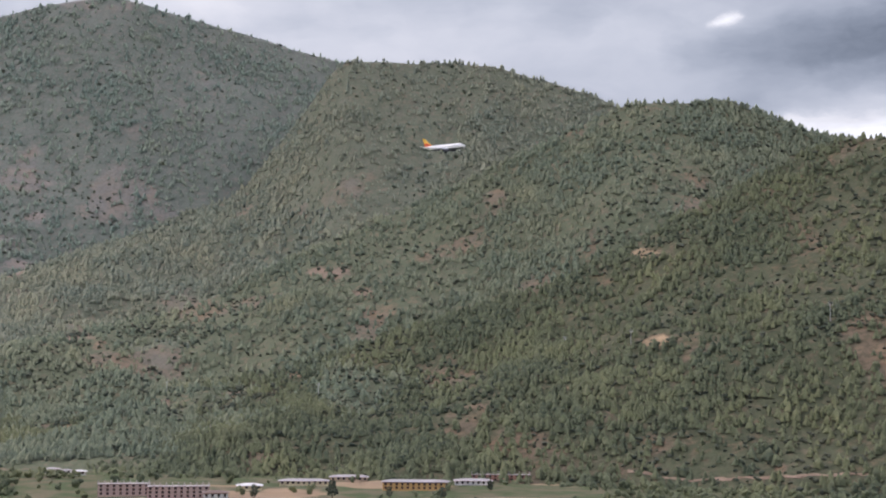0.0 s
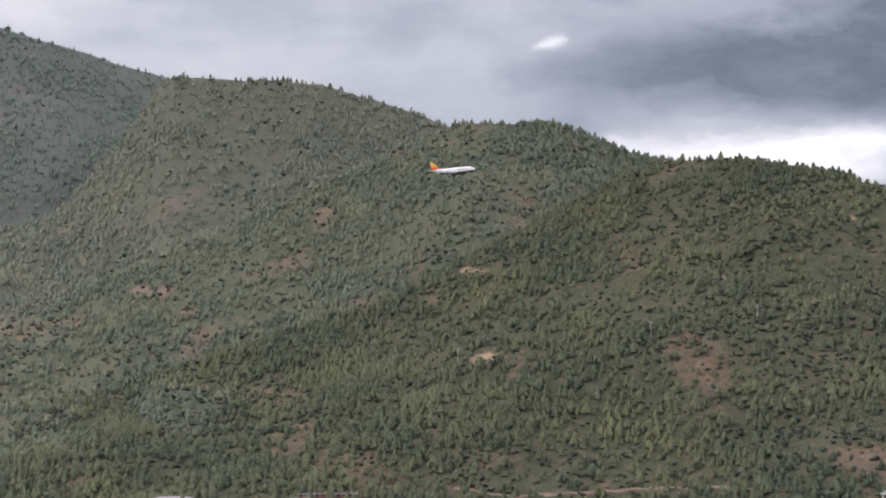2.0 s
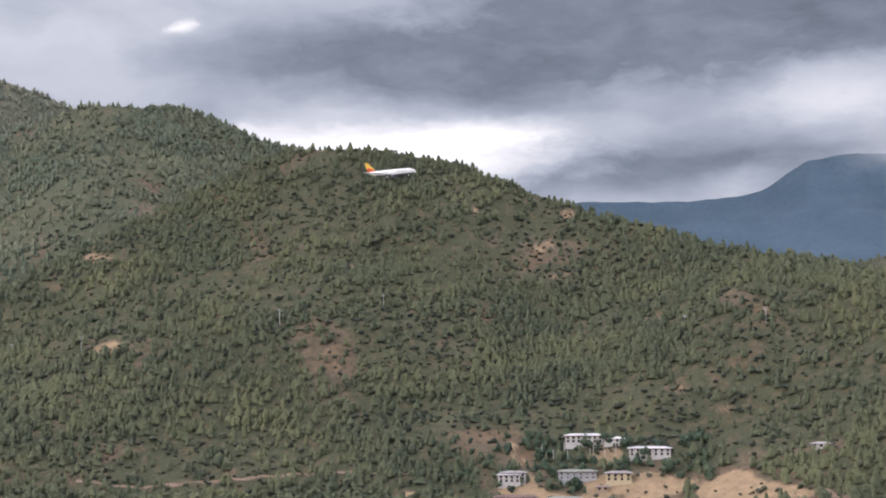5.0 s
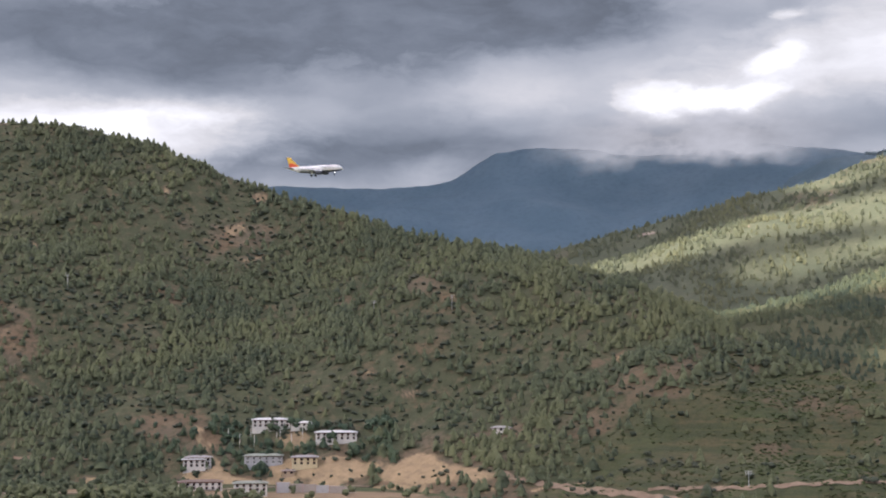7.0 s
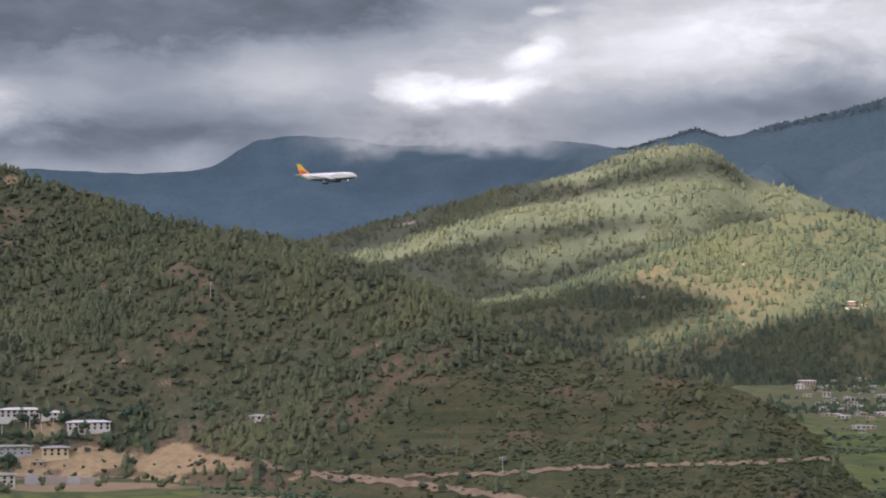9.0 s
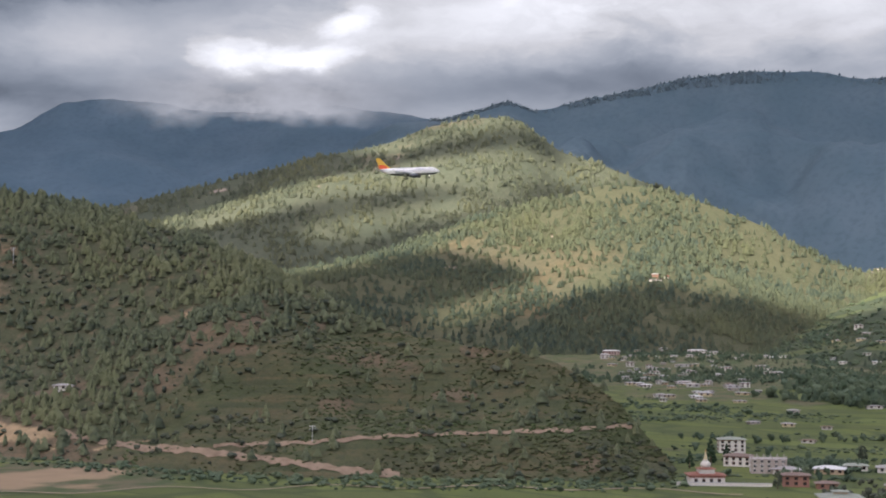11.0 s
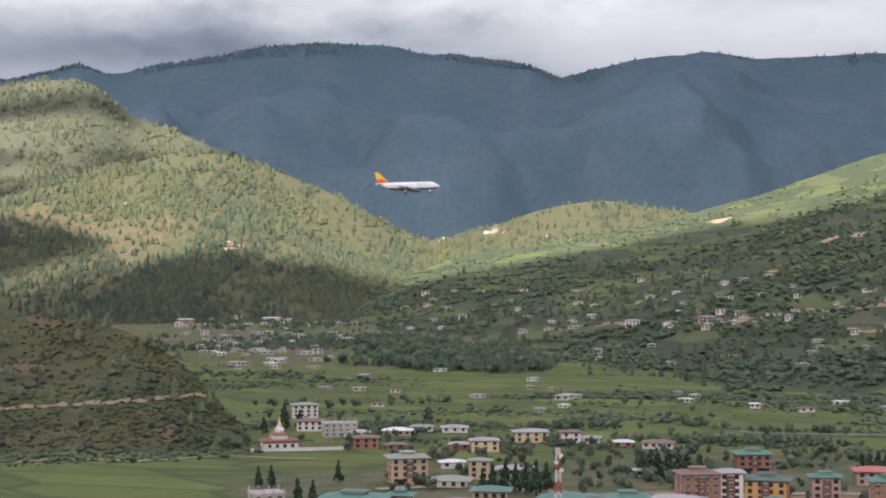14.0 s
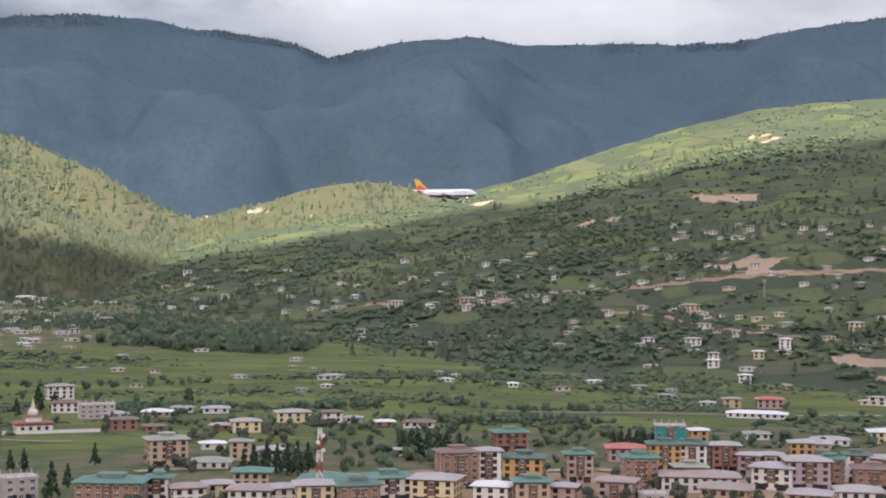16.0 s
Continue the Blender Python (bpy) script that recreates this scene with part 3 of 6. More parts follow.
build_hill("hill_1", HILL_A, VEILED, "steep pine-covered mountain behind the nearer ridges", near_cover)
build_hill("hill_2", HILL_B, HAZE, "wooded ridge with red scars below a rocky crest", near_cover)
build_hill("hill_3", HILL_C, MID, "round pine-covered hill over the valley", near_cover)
build_hill("hill_4", HILL_D, HILL, "pine hill running down into a brown grassy spur", near_cover)
build_hill("hill_5", HILL_E, WOOD, "partly sunlit forested mountain with rocky streaks", patchy(240, 71, 0.42, 4.0, ROCKS_EAST))
build_hill("hill_6", HILL_F, LIT, "sunlit yellow-green wooded hill above the village", patchy(200, 73, 0.35, 4.0, ROCKS_EAST))
build_hill("hill_7", HILL_G, LIT, "sunlit green saddle with a bare clearing", patchy(200, 75, 0.4, 4.0, CLEARINGS))
build_hill("hill_8", HILL_H, FARM, "terraced hillside with scattered farmhouses", patchy(110, 77, 0.36, 4.0, SCARS_FARM + CLEARINGS), 0.13, 170)
build_hill("mountain_1", RANGE, RANGE_WOOD, "forested mountain range under cloud, haze painted in as blue-green", patchy(400, 79, 0.15), 0.2, 90)
build_hill("mountain_2", PEAK, FAR, "distant mountain painted blue for haze, its head in cloud", patchy(400, 81, 0.15), 0.2, 60)


# diggings and building plots: bearing, distance, half width in degrees, half depth
DIGS = [(35.0, 800, 3.6, 55), (36.5, 835, 1.6, 14), (28.5, 935, 5.0, 40), (24.5, 965, 1.6, 18), (-8.0, 1040, 3.6, 48), (-2.0, 1075, 3.2, 34), (3.0, 1110, 2.6, 28), (-14, 985, 4, 14), (20.5, 1000, 1.5, 14)]


def build_ground():
    az = np.concatenate([np.linspace(-180, -24, 40), np.linspace(-23.6, 100, 310), np.linspace(104, 180, 20)])
    r = np.concatenate([[0.01], np.linspace(30, 450, 22), np.linspace(460, 1400, 110), np.linspace(1420, 2600, 45), np.linspace(2700, 4900, 15)])
    A, R_ = np.meshgrid(az, r)
    x, y = R_ * np.sin(np.radians(A)), R_ * np.cos(np.radians(A))
    me = mesh_of("ground", np.stack([x, y, valley_z(x, y)], -1).reshape(-1, 3), grid_faces(*A.shape)[:, ::-1], VALLEY, True)
    town = np.clip((A - 57) / 3, 0, 1) * np.clip((118 - A) / 6, 0, 1) * np.clip((R_ - 430) / 40, 0, 1) * np.clip((735 - R_ + (A - 70) * 5) / 40, 0, 1)
    wild = town * (0.9 + 0.9 * np.clip((A - 70) / 5, 0, 1) * np.clip((650 - R_) / 50, 0, 1))
    wild = np.maximum(wild, np.clip((44 - A) / 6, 0, 1) * np.clip((R_ - 860) / 80, 0, 1) * 0.7)
    wild = np.maximum(wild, np.clip((R_ - 1250) / 300, 0, 1) * 0.6)
    wild = np.clip(wild + (fbm(x, y, 120, 83) - 0.5) * 1.1 + 0.1, 0, 2)
    for az, far, w, h in DIGS:
        wild = np.maximum(wild, 2.2 - 0.9 * (((A - az) / w) ** 2 + ((R_ - far) / h) ** 2) + (fbm(x, y, 45, 85) - 0.55) * 3.2)
    with_cover(me, wild)
    tagged(new("ground", me), "green rice fields and scrub on the valley floor", "ground", kind="structure")


build_ground()


def build_sky():
    az, el = np.linspace(-62, 140, 102), np.linspace(-6, 25, 32)
    A, E = np.meshgrid(az, el)
    r = 4900 * np.cos(np.radians(E))
    x, y, z = r * np.sin(np.radians(A)), r * np.cos(np.radians(A)), EYE + 4900 * np.sin(np.radians(E))
    faces = grid_faces(*A.shape)
    me = mesh_of("backdrop", np.stack([x, y, z], -1).reshape(-1, 3), faces, CLOUD_SKY, True)
    uv = np.stack([A.ravel()[faces.ravel()], E.ravel()[faces.ravel()]], -1)
    me.uv_layers.new(name="UVMap").data.foreach_set("uv", uv.astype(np.float32).ravel())
    tagged(new("backdrop", me), "grey broken rain clouds with bright gaps", "sky", kind="structure")


build_sky()


def bank_stuff():
    """Ragged vapour: thick in the middle of its height, torn at the edges."""
    s = Nodes("cloud_bank")
    uv = s.n("UVMap").outputs[0]
    xy = s.n("SeparateXYZ", Vector=uv)
    u, v = xy.outputs[0], xy.outputs[1]
    torn = s.n("TexNoise", Scale=5.0, Detail=6.0, Roughness=0.55, Vector=s.n("Mapping", Vector=uv, Scale=(0.09, 0.17, 1.0), Rotation=(0, 0, 0.25)).outputs[0]).outputs["Fac"]
    shift = s.math("MULTIPLY", s.math("SUBTRACT", torn, 0.5), 2.6)
    low = s.ramp(s.math("ADD", v, shift), 7.3, 8.2)
    top = s.ramp(s.math("SUBTRACT", v, shift), 8.9, 9.6, 1.0, 0.0)
    side = s.math("MULTIPLY", s.ramp(u, 36.5, 40.5), s.ramp(u, 45.0, 50.0, 1.0, 0.0))
    thick = s.math("MULTIPLY", s.math("MULTIPLY", low, top), side)
    glow = s.n("Emission", Color=(0.97, 0.98, 1.02), Strength=s.math("MULTIPLY", s.ramp(torn, 0.3, 0.7, 0.34, 0.5), SKY_GAIN))
    both = s.n("MixShader", Fac=thick)
    s.t.links.new(s.n("BsdfTransparent").outputs[0], both.inputs[1])
    s.t.links.new(glow.outputs[0], both.inputs[2])
    s.t.links.new(both.outputs[0], s.out.inputs[0])
    return s.m


def build_bank():
    """The cloud that hangs over the head of the far mountain."""
    az, el = np.linspace(36, 51, 31), np.linspace(6.6, 10.6, 13)
    A, E = np.meshgrid(az, el)
    r = 4150 + 120 * (fbm(A, E, 2.0, 161) - 0.5)
    x, y, z = r * np.sin(np.radians(A)), r * np.cos(np.radians(A)), EYE + r * np.tan(np.radians(E))
    faces = grid_faces(*A.shape)
    me = mesh_of("cloud_bank", np.stack([x, y, z], -1).reshape(-1, 3), faces, bank_stuff(), True)
    uv = np.stack([A.ravel()[faces.ravel()], E.ravel()[faces.ravel()]], -1)
    me.uv_layers.new(name="UVMap").data.foreach_set("uv", uv.astype(np.float32).ravel())
    tagged(new("cloud_bank", me), "torn grey cloud hanging over the far mountain", "cloud", kind="stuff")


build_bank()


def build_cloud():
    """The cloud sheet over the valley: sun falls only through its thin places, on the hills behind the village."""
    size, z = 26.0, 2000.0
    x0, y0, nx, ny = -2900.0, -1100.0, 260, 226
    gap = np.zeros((ny + 1, nx + 1))
    d = np.array(TO_SUN)

    def lit(hill, test, a0, a1):
        A, V = np.meshgrid(np.arange(a0, a1, 0.1), np.linspace(0.0, 1.25, 260))
        x, y, zz = hill.at(A, V)
        e = (zz - EYE) / np.hypot(x, y)
        ok = test(A, V, e, x, y)
        k = (z - zz) / d[2]
        i = np.rint((x + d[0] * k - x0) / size).astype(int)
        j = np.rint((y + d[1] * k - y0) / size).astype(int)
        ok &= (i >= 0) & (i <= nx) & (j >= 0) & (j <= ny)
        gap[j[ok], i[ok]] = 1.0

    def wavy(x, y, size, seed, much):
        return (fbm(x, y, size, seed) - 0.5) * much

    def band(A, e, keys, half):
        k = np.array(keys)
        return (np.abs(e - np.interp(A, k[:, 0], k[:, 1])) < half) & (A > k[0, 0]) & (A < k[-1, 0])

    lit(HILL_F, lambda A, V, e, x, y: e > np.interp(A, [44, 47.9, 50.8, 52.6, 54.8, 58.1, 61.5, 65.4, 70.8], [0.026, 0.04, 0.049, 0.036, 0.03, 0.025, 0.0155, 0.003, 0.018]) + wavy(x, y, 150, 91, 0.012), 44, 72)
    lit(HILL_F, lambda A, V, e, x, y: band(A, e + wavy(x, y, 120, 92, 0.006), [(49.8, -0.004), (52.6, 0.011), (54.8, 0.021), (57.0, 0.027)], 0.0045), 49, 58)
    lit(HILL_E, lambda A, V, e, x, y: band(A, e + wavy(x, y, 140, 94, 0.008), [(38.0, 0.054), (40.0, 0.062), (46.0, 0.09), (50.4, 0.099), (53.8, 0.104)], 0.003 + 0.0005 * np.clip(A - 39, 0, 13)), 37, 55)
    lit(HILL_E, lambda A, V, e, x, y: band(A, e + wavy(x, y, 120, 95, 0.005), [(45.0, 0.056), (49.5, 0.07), (53.0, 0.083)], 0.0035), 44, 54)
    lit(HILL_E, lambda A, V, e, x, y: band(A, e + wavy(x, y, 120, 98, 0.01), [(46.0, 0.11), (49.0, 0.121), (51.0, 0.131), (53.2, 0.133)], 0.0022), 43, 54)
    lit(HILL_E, lambda A, V, e, x, y: ((A - 56.0) / 1.6) ** 2 + ((e - 0.098) / 0.011) ** 2 + wavy(x, y, 90, 96, 2.0) < 0.8, 53, 59)
    lit(HILL_G, lambda A, V, e, x, y: V > 0.15, 64, 84)
    lit(HILL_H, lambda A, V, e, x, y: e > np.interp(A, [64, 66.9, 71.7, 76.1, 80.6, 84.9, 89.2, 92.6, 100], [0.0, 0.006, 0.022, 0.037, 0.049, 0.067, 0.079, 0.09, 0.1]) + wavy(x, y, 200, 97, 0.006), 64, 100)
    for _ in range(2):
        wide = np.pad(gap, 1, mode="edge")
        gap = sum(wide[1 + a : ny + 2 + a, 1 + b : nx + 2 + b] for a in (-1, 0, 1) for b in (-1, 0, 1)) / 9
    X, Y = np.meshgrid(x0 + size * np.arange(nx + 1), y0 + size * np.arange(ny + 1))
    Z = z + (fbm(X, Y, 500, 99) - 0.5) * 60
    me = mesh_of("cloud", np.stack([X, Y, Z], -1).reshape(-1, 3), grid_faces(ny + 1, nx + 1), CLOUD, True)
    with_cover(me, np.clip(gap * 1.5 - 0.25, 0, 1), "gap")
    tagged(new("cloud", me), "wide grey sheet of broken rain cloud", "cloud", kind="stuff")


def cloud_stuff():
    s = Nodes("cloud_vapour")
    thin = s.ramp(s.noise(0.0015, 4.0), 0.35, 0.65, 0.375, 0.505)
    col = s.n("CombineColor", Red=thin, Green=s.math("MULTIPLY", thin, 1.018), Blue=s.math("MULTIPLY", thin, 1.21)).outputs[0]
    tr = s.n("BsdfTranslucent", Color=col)
    gap = s.n("Attribute")
    gap.attribute_name = "gap"
    both = s.n("MixShader", Fac=gap.outputs["Fac"])
    s.t.links.new(tr.outputs[0], both.inputs[1])
    s.t.links.new(s.n("BsdfTransparent").outputs[0], both.inputs[2])
    s.t.links.new(both.outputs[0], s.out.inputs[0])
    return s.m


CLOUD = cloud_stuff()
build_cloud()


# ---- woods ----
def conifer_form(rng, tiers=4, sides=6, slim=0.22):
    """A rough pine of unit height: ragged skirts of needles, each a clump of its own."""
    verts, faces = [], []
    for k in range(tiers):
        low = 0.08 + 0.72 * k / tiers + rng.uniform(-0.02, 0.02)
        top = low + (1.05 - low) * rng.uniform(0.55, 0.7) if k < tiers - 1 else rng.uniform(0.9, 1.0)
        wide = slim * (1.0 - 0.72 * (k / tiers) ** 1.7) * rng.uniform(0.85, 1.15)
        off = rng.uniform(-0.03, 0.03, 2)
        b = len(verts)
        verts.append((off[0], off[1], top))
        for i in range(sides):
            a = 2 * math.pi * (i + rng.uniform(-0.25, 0.25)) / sides
            w = wide * rng.uniform(0.8, 1.2) * (1.2 if i % 2 else 0.62)
            verts.append((off[0] + w * math.cos(a), off[1] + w * math.sin(a), low + rng.uniform(-0.04, 0.04) + (0.0 if i % 2 else 0.05)))
        faces += [(b, b + 1 + i, b + 1 + (i + 1) % sides) for i in range(sides)]
    return np.array(verts), np.array(faces)


def lump_form(rng, lumps=3, tall=1.0):
    """A broad-leaved crown or bush of unit height: a few ragged clumps."""
    g = (1 + 5**0.5) / 2
    ico = np.array([(-1, g, 0), (1, g, 0), (-1, -g, 0), (1, -g, 0), (0, -1, g), (0, 1, g), (0, -1, -g), (0, 1, -g), (g, 0, -1), (g, 0, 1), (-g, 0, -1), (-g, 0, 1)]) / math.hypot(1, g)
    tri = np.array([(0, 11, 5), (0, 5, 1), (0, 1, 7), (0, 7, 10), (0, 10, 11), (1, 5, 9), (5, 11, 4), (11, 10, 2), (10, 7, 6), (7, 1, 8), (3, 9, 4), (3, 4, 2), (3, 2, 6), (3, 6, 8), (3, 8, 9), (4, 9, 5), (2, 4, 11), (6, 2, 10), (8, 6, 7), (9, 8, 1)])
    V, F = [], []
    for k in range(lumps):
        s = rng.uniform(0.26, 0.42) * (1.0 if lumps < 3 else 0.78)
        side = 0.24 if lumps < 3 else 0.34
        c = np.array([rng.uniform(-side, side), rng.uniform(-side, side), rng.uniform(0.28, 0.66) * tall])
        F.append(tri + 12 * k)
        V.append(c + ico * s * rng.uniform(0.65, 1.35, (12, 1)) * np.array([1, 1, 0.95 * tall]))
    return np.concatenate(V), np.concatenate(F)


def scatter(name, label, forms, places, heights, material, rng, squash=1.0, smooth=False):
    """Plants of the given forms at places, as one mesh."""
    V, F, base = [], [], 0
    pick = rng.integers(0, len(forms), len(places))
    for k, (fv, ff) in enumerate(forms):
        p, h = places[pick == k], heights[pick == k]
        if not len(p):
            continue
        a, wide = rng.uniform(0, 2 * math.pi, len(p)), rng.uniform(0.8, 1.3, len(p)) * squash
        ca, sa = np.cos(a)[:, None], np.sin(a)[:, None]
        x = (fv[:, 0] * ca - fv[:, 1] * sa) * (h * wide)[:, None]
        y = (fv[:, 0] * sa + fv[:, 1] * ca) * (h * wide)[:, None]
        v = np.stack([x, y, np.broadcast_to(fv[:, 2], x.shape) * h[:, None]], -1) + p[:, None, :]
        f = ff[None] + (np.arange(len(p)) * len(fv))[:, None, None] + base
        V.append(v.reshape(-1, 3)), F.append(f.reshape(-1, 3))
        base += v.shape[0] * v.shape[1]
    me = mesh_of(name, np.concatenate(V), np.concatenate(F), material, smooth)
    return tagged(new(name, me), label, "trees", kind="stuff")


rng = np.random.default_rng(4)
PINES = [conifer_form(rng, 4, 6, rng.uniform(0.27, 0.38)) for _ in range(12)]
MID_PINES = [conifer_form(rng, 3, 6, rng.uniform(0.27, 0.38)) for _ in range(8)]
FAR_PINES = [conifer_form(rng, 2, 6, rng.uniform(0.24, 0.36)) for _ in range(6)]
BUSHES = [lump_form(rng, 1 + k % 2, rng.uniform(0.8, 1.2)) for k in range(8)]
TUFTS = [lump_form(rng, 1, rng.uniform(0.8, 1.1)) for _ in range(8)]
ROUND = [lump_form(rng, 4, rng.uniform(1.0, 1.25)) for _ in range(6)]


def sow(hill, count, want, a0=None, a1=None, v0=0.0, v1=1.04):
    """Random places on a hill, kept with the chance that want gives."""
    az = rng.uniform(hill.a0 if a0 is None else a0, hill.a1 if a1 is None else a1, count)
    v = rng.uniform(v0, v1, count)
    far, foot = np.interp(az, hill.far[:, 0], hill.far[:, 1]), np.interp(az, hill.foot[:, 0], hill.foot[:, 1])
    r = foot + (far - foot) * v
    x, y, z = hill.at(az, v)
    keep = rng.uniform(0, 1, count) < want(az, v, x, y, (z - EYE) / np.hypot(x, y)) * r / far.max()
    return np.stack([x, y, z - 0.4], -1)[keep]


def near_trees(A, V, x, y, e):
    c = near_cover(A, V, x, y, e)
    thick = np.clip((fbm(x, y, 85, 67) - 0.34) * 5, 0.34, 1) * (1 - np.where(A < 8, 0.6, 0.66) * scrubby(A, e))
    spur = spur_of(A, V)
    plots = np.where((A > 22.5) & (A < 30.5) & (e < -0.042), 0.3, 1.0)
    return plots * (c > 0.14) * ((0.25 + 0.75 * c) * thick * (1 - 0.975 * spur) + 0.08 * (V > 0.985) * (1 - spur * 0.8))


def near_bushes(A, V, x, y, e):
    return (1 - spur_of(A, V) * (1 - np.clip((fbm(x, y, 60, 119) - 0.5) * 8, 0.05, 0.7))) * np.clip((fbm(x, y, 40, 69) - 0.35) * 4, 0.2, 1) * np.where(near_cover(A, V, x, y, e) > 0.2, 0.8, 1.0)


for hill, n, m, v0, forms in ((HILL_A, 20000, 3000, 0.26, 3), (HILL_B, 26000, 5500, 0.2, 3), (HILL_C, 40000, 11000, 0.08, 3), (HILL_D, 56000, 22000, 0.0, 4)):
    p = sow(hill, n, near_trees, max(hill.a0, -18.5), v0=v0)
    scatter("forest", "pine trees of mixed height on the hillside", PINES if forms == 4 else MID_PINES, p, rng.uniform(4.5, 11.5, len(p)) * rng.uniform(0.7, 1.1, len(p)), HAZIEST_PINE if hill is HILL_A else HAZE_PINE if hill is HILL_B else MID_PINE if hill is HILL_C else PINE, rng, 1.0, True)
    p = sow(hill, m, near_bushes, max(hill.a0, -18.5), v0=v0)
    q = sow(hill, n, lambda A, V, x, y, e: 0.55 * (near_cover(A, V, x, y, e) < 0.2) * np.clip((fbm(x, y, 22, 129) - 0.35) * 5, 0, 1) * (1 - spur_of(A, V)) * (e > -0.055), max(hill.a0, -18.5), v0=v0)
    k = sow(hill, n // 3, lambda A, V, x, y, e: 0.9 * scrubby(A, e) * np.clip((fbm(x, y, 30, 133) - 0.36) * 5, 0.15, 1) * (1 - spur_of(A, V)), max(hill.a0, -18.5), v0=v0)
    p = np.concatenate([p, q, k])
    scatter("scrub", "low dark bushes dotted over the earth slope", BUSHES, p, rng.uniform(1.3, 2.4, len(p)) * rng.uniform(1.0, 2.3, len(p)), BUSH, rng, 1.25)


p = sow(HILL_D, 20000, lambda A, V, x, y, e: spur_of(A, V) * np.clip((fbm(x, y, 25, 115) - 0.3) * 3, 0, 0.9) * (near_cover(A, V, x, y, e) > 0.15), 36.0)
scatter("grass_tufts", "tussocks of dry grass and low thorn on the spur", TUFTS, p, rng.uniform(0.6, 2.1, len(p)), TUSSOCK, rng, 1.9)


def lit_trees(A, V, x, y, e):
    return np.clip((fbm(x, y, 90, 87) - 0.32) * 5, 0.25, 1) * np.where(e > np.interp(A, [44, 52, 58, 66, 72], [0.03, 0.008, 0.028, 0.004, 0.02]), 0.6, 1.0)


for hill, n in ((HILL_E, 30000), (HILL_F, 34000), (HILL_G, 8000)):
    p = sow(hill, n, lit_trees)
    scatter("forest", "spaced pine trees on the sunlit hill", FAR_PINES, p, rng.uniform(6, 15, len(p)), VEIL_PINE if hill is HILL_E else PINE_FAR, rng)


def farm_trees(A, V, x, y, e):
    return np.clip((fbm(x, y, 130, 89) - 0.45) * 8, 0.05, 1) * (patchy(110, 77, 0.42, 4.0, SCARS_FARM)(A, V, x, y, e) > 0.2) * (e < np.interp(A, [62, 66.9, 76, 84.9, 93], [0.02, 0.02, 0.045, 0.075, 0.095]))


def contour_hedges(A, V, x, y, e):
    """Hedges and trees along the edges of the terraces, broken by gaps."""
    z = EYE + e * np.hypot(x, y) + (fbm(x, y, 170, 151) - 0.5) * 40
    step = np.abs((z / 10.0) % 1.0 - 0.5)
    return (step < 0.13) * np.clip((fbm(x, y, 75, 153) - 0.5) * 9, 0, 0.8) * (patchy(110, 77, 0.42, 4.0, SCARS_FARM)(A, V, x, y, e) > 0.2) * (e < np.interp(A, [62, 66.9, 76, 84.9, 93], [0.02, 0.02, 0.045, 0.075, 0.095]))


p = sow(HILL_H, 60000, contour_hedges)
scatter("hedges", "hedges and trees along the terrace edges", BUSHES, p, rng.uniform(2.0, 5.0, len(p)) * rng.uniform(0.7, 1.3, len(p)), SCRUB, rng, 1.5)
p = sow(HILL_H, 7000, farm_trees)
scatter("scrub", "bushes and low trees between the fields", TUFTS, p, rng.uniform(1.5, 4, len(p)) * rng.uniform(0.7, 2.0, len(p)), SCRUB, rng, 1.5)
p = sow(HILL_H, 9000, lambda A, V, x, y, e: np.clip((fbm(x, y, 80, 113) - 0.45) * 6, 0.05, 0.9), v0=0.5)
scatter("scrub", "low bushes on the upper pasture", TUFTS, p, rng.uniform(2, 5, len(p)), PINE_FAR, rng, 1.2)
p = sow(HILL_H, 3000, farm_trees)
scatter("forest", "pines standing among the farms", FAR_PINES, p, rng.uniform(7, 14, len(p)), PINE_FAR, rng)
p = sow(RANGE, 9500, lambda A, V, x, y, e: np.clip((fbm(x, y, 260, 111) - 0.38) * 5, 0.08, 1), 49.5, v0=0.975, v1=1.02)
scatter("forest", "pines along the far crest, tinted blue for haze", FAR_PINES, p, rng.uniform(5, 13, len(p)) * rng.uniform(0.5, 1, len(p)), FAR_PINE, rng)
p = sow(HILL_H, 26000, lambda A, V, x, y, e: np.clip((fbm(x, y, 120, 123) * 0.7 + fbm(x, y * 0.5, 50, 125) * 0.3 - 0.52) * 14, 0.01, 0.75) * (patchy(110, 77, 0.42, 4.0, SCARS_FARM)(A, V, x, y, e) > 0.2), 64, 95, v1=0.8)
scatter("trees", "dark broad-leaved trees in clumps among the farms", BUSHES, p, rng.uniform(3, 7.5, len(p)), GROVE, rng, 1.25)
p = sow(HILL_D, 2600, lambda A, V, x, y, e: 0.22 * (e < -0.042) * np.clip((fbm(x, y, 35, 135) - 0.4) * 6, 0.1, 1) * (near_cover(A, V, x, y, e) > 0.1), 21.0, 31.5, v0=0.02, v1=0.3)
scatter("trees", "dark garden trees round the hillside houses", ROUND[:3] + PINES[:4], p, rng.uniform(4, 9, len(p)), GROVE, rng)


# ---- the aeroplane ----
def part(name, bm, material, parent, label="", smooth=False):
    """Links a bmesh as one mesh object under a thing or a part."""
    me = bpy.data.meshes.new(name)
    bm.to_mesh(me)
    bm.free()
    me.materials.append(material)
    for f in me.polygons:
        f.use_smooth = smooth
    ob = new(name, me)
    ob.parent = parent
    return tagged(ob, label)


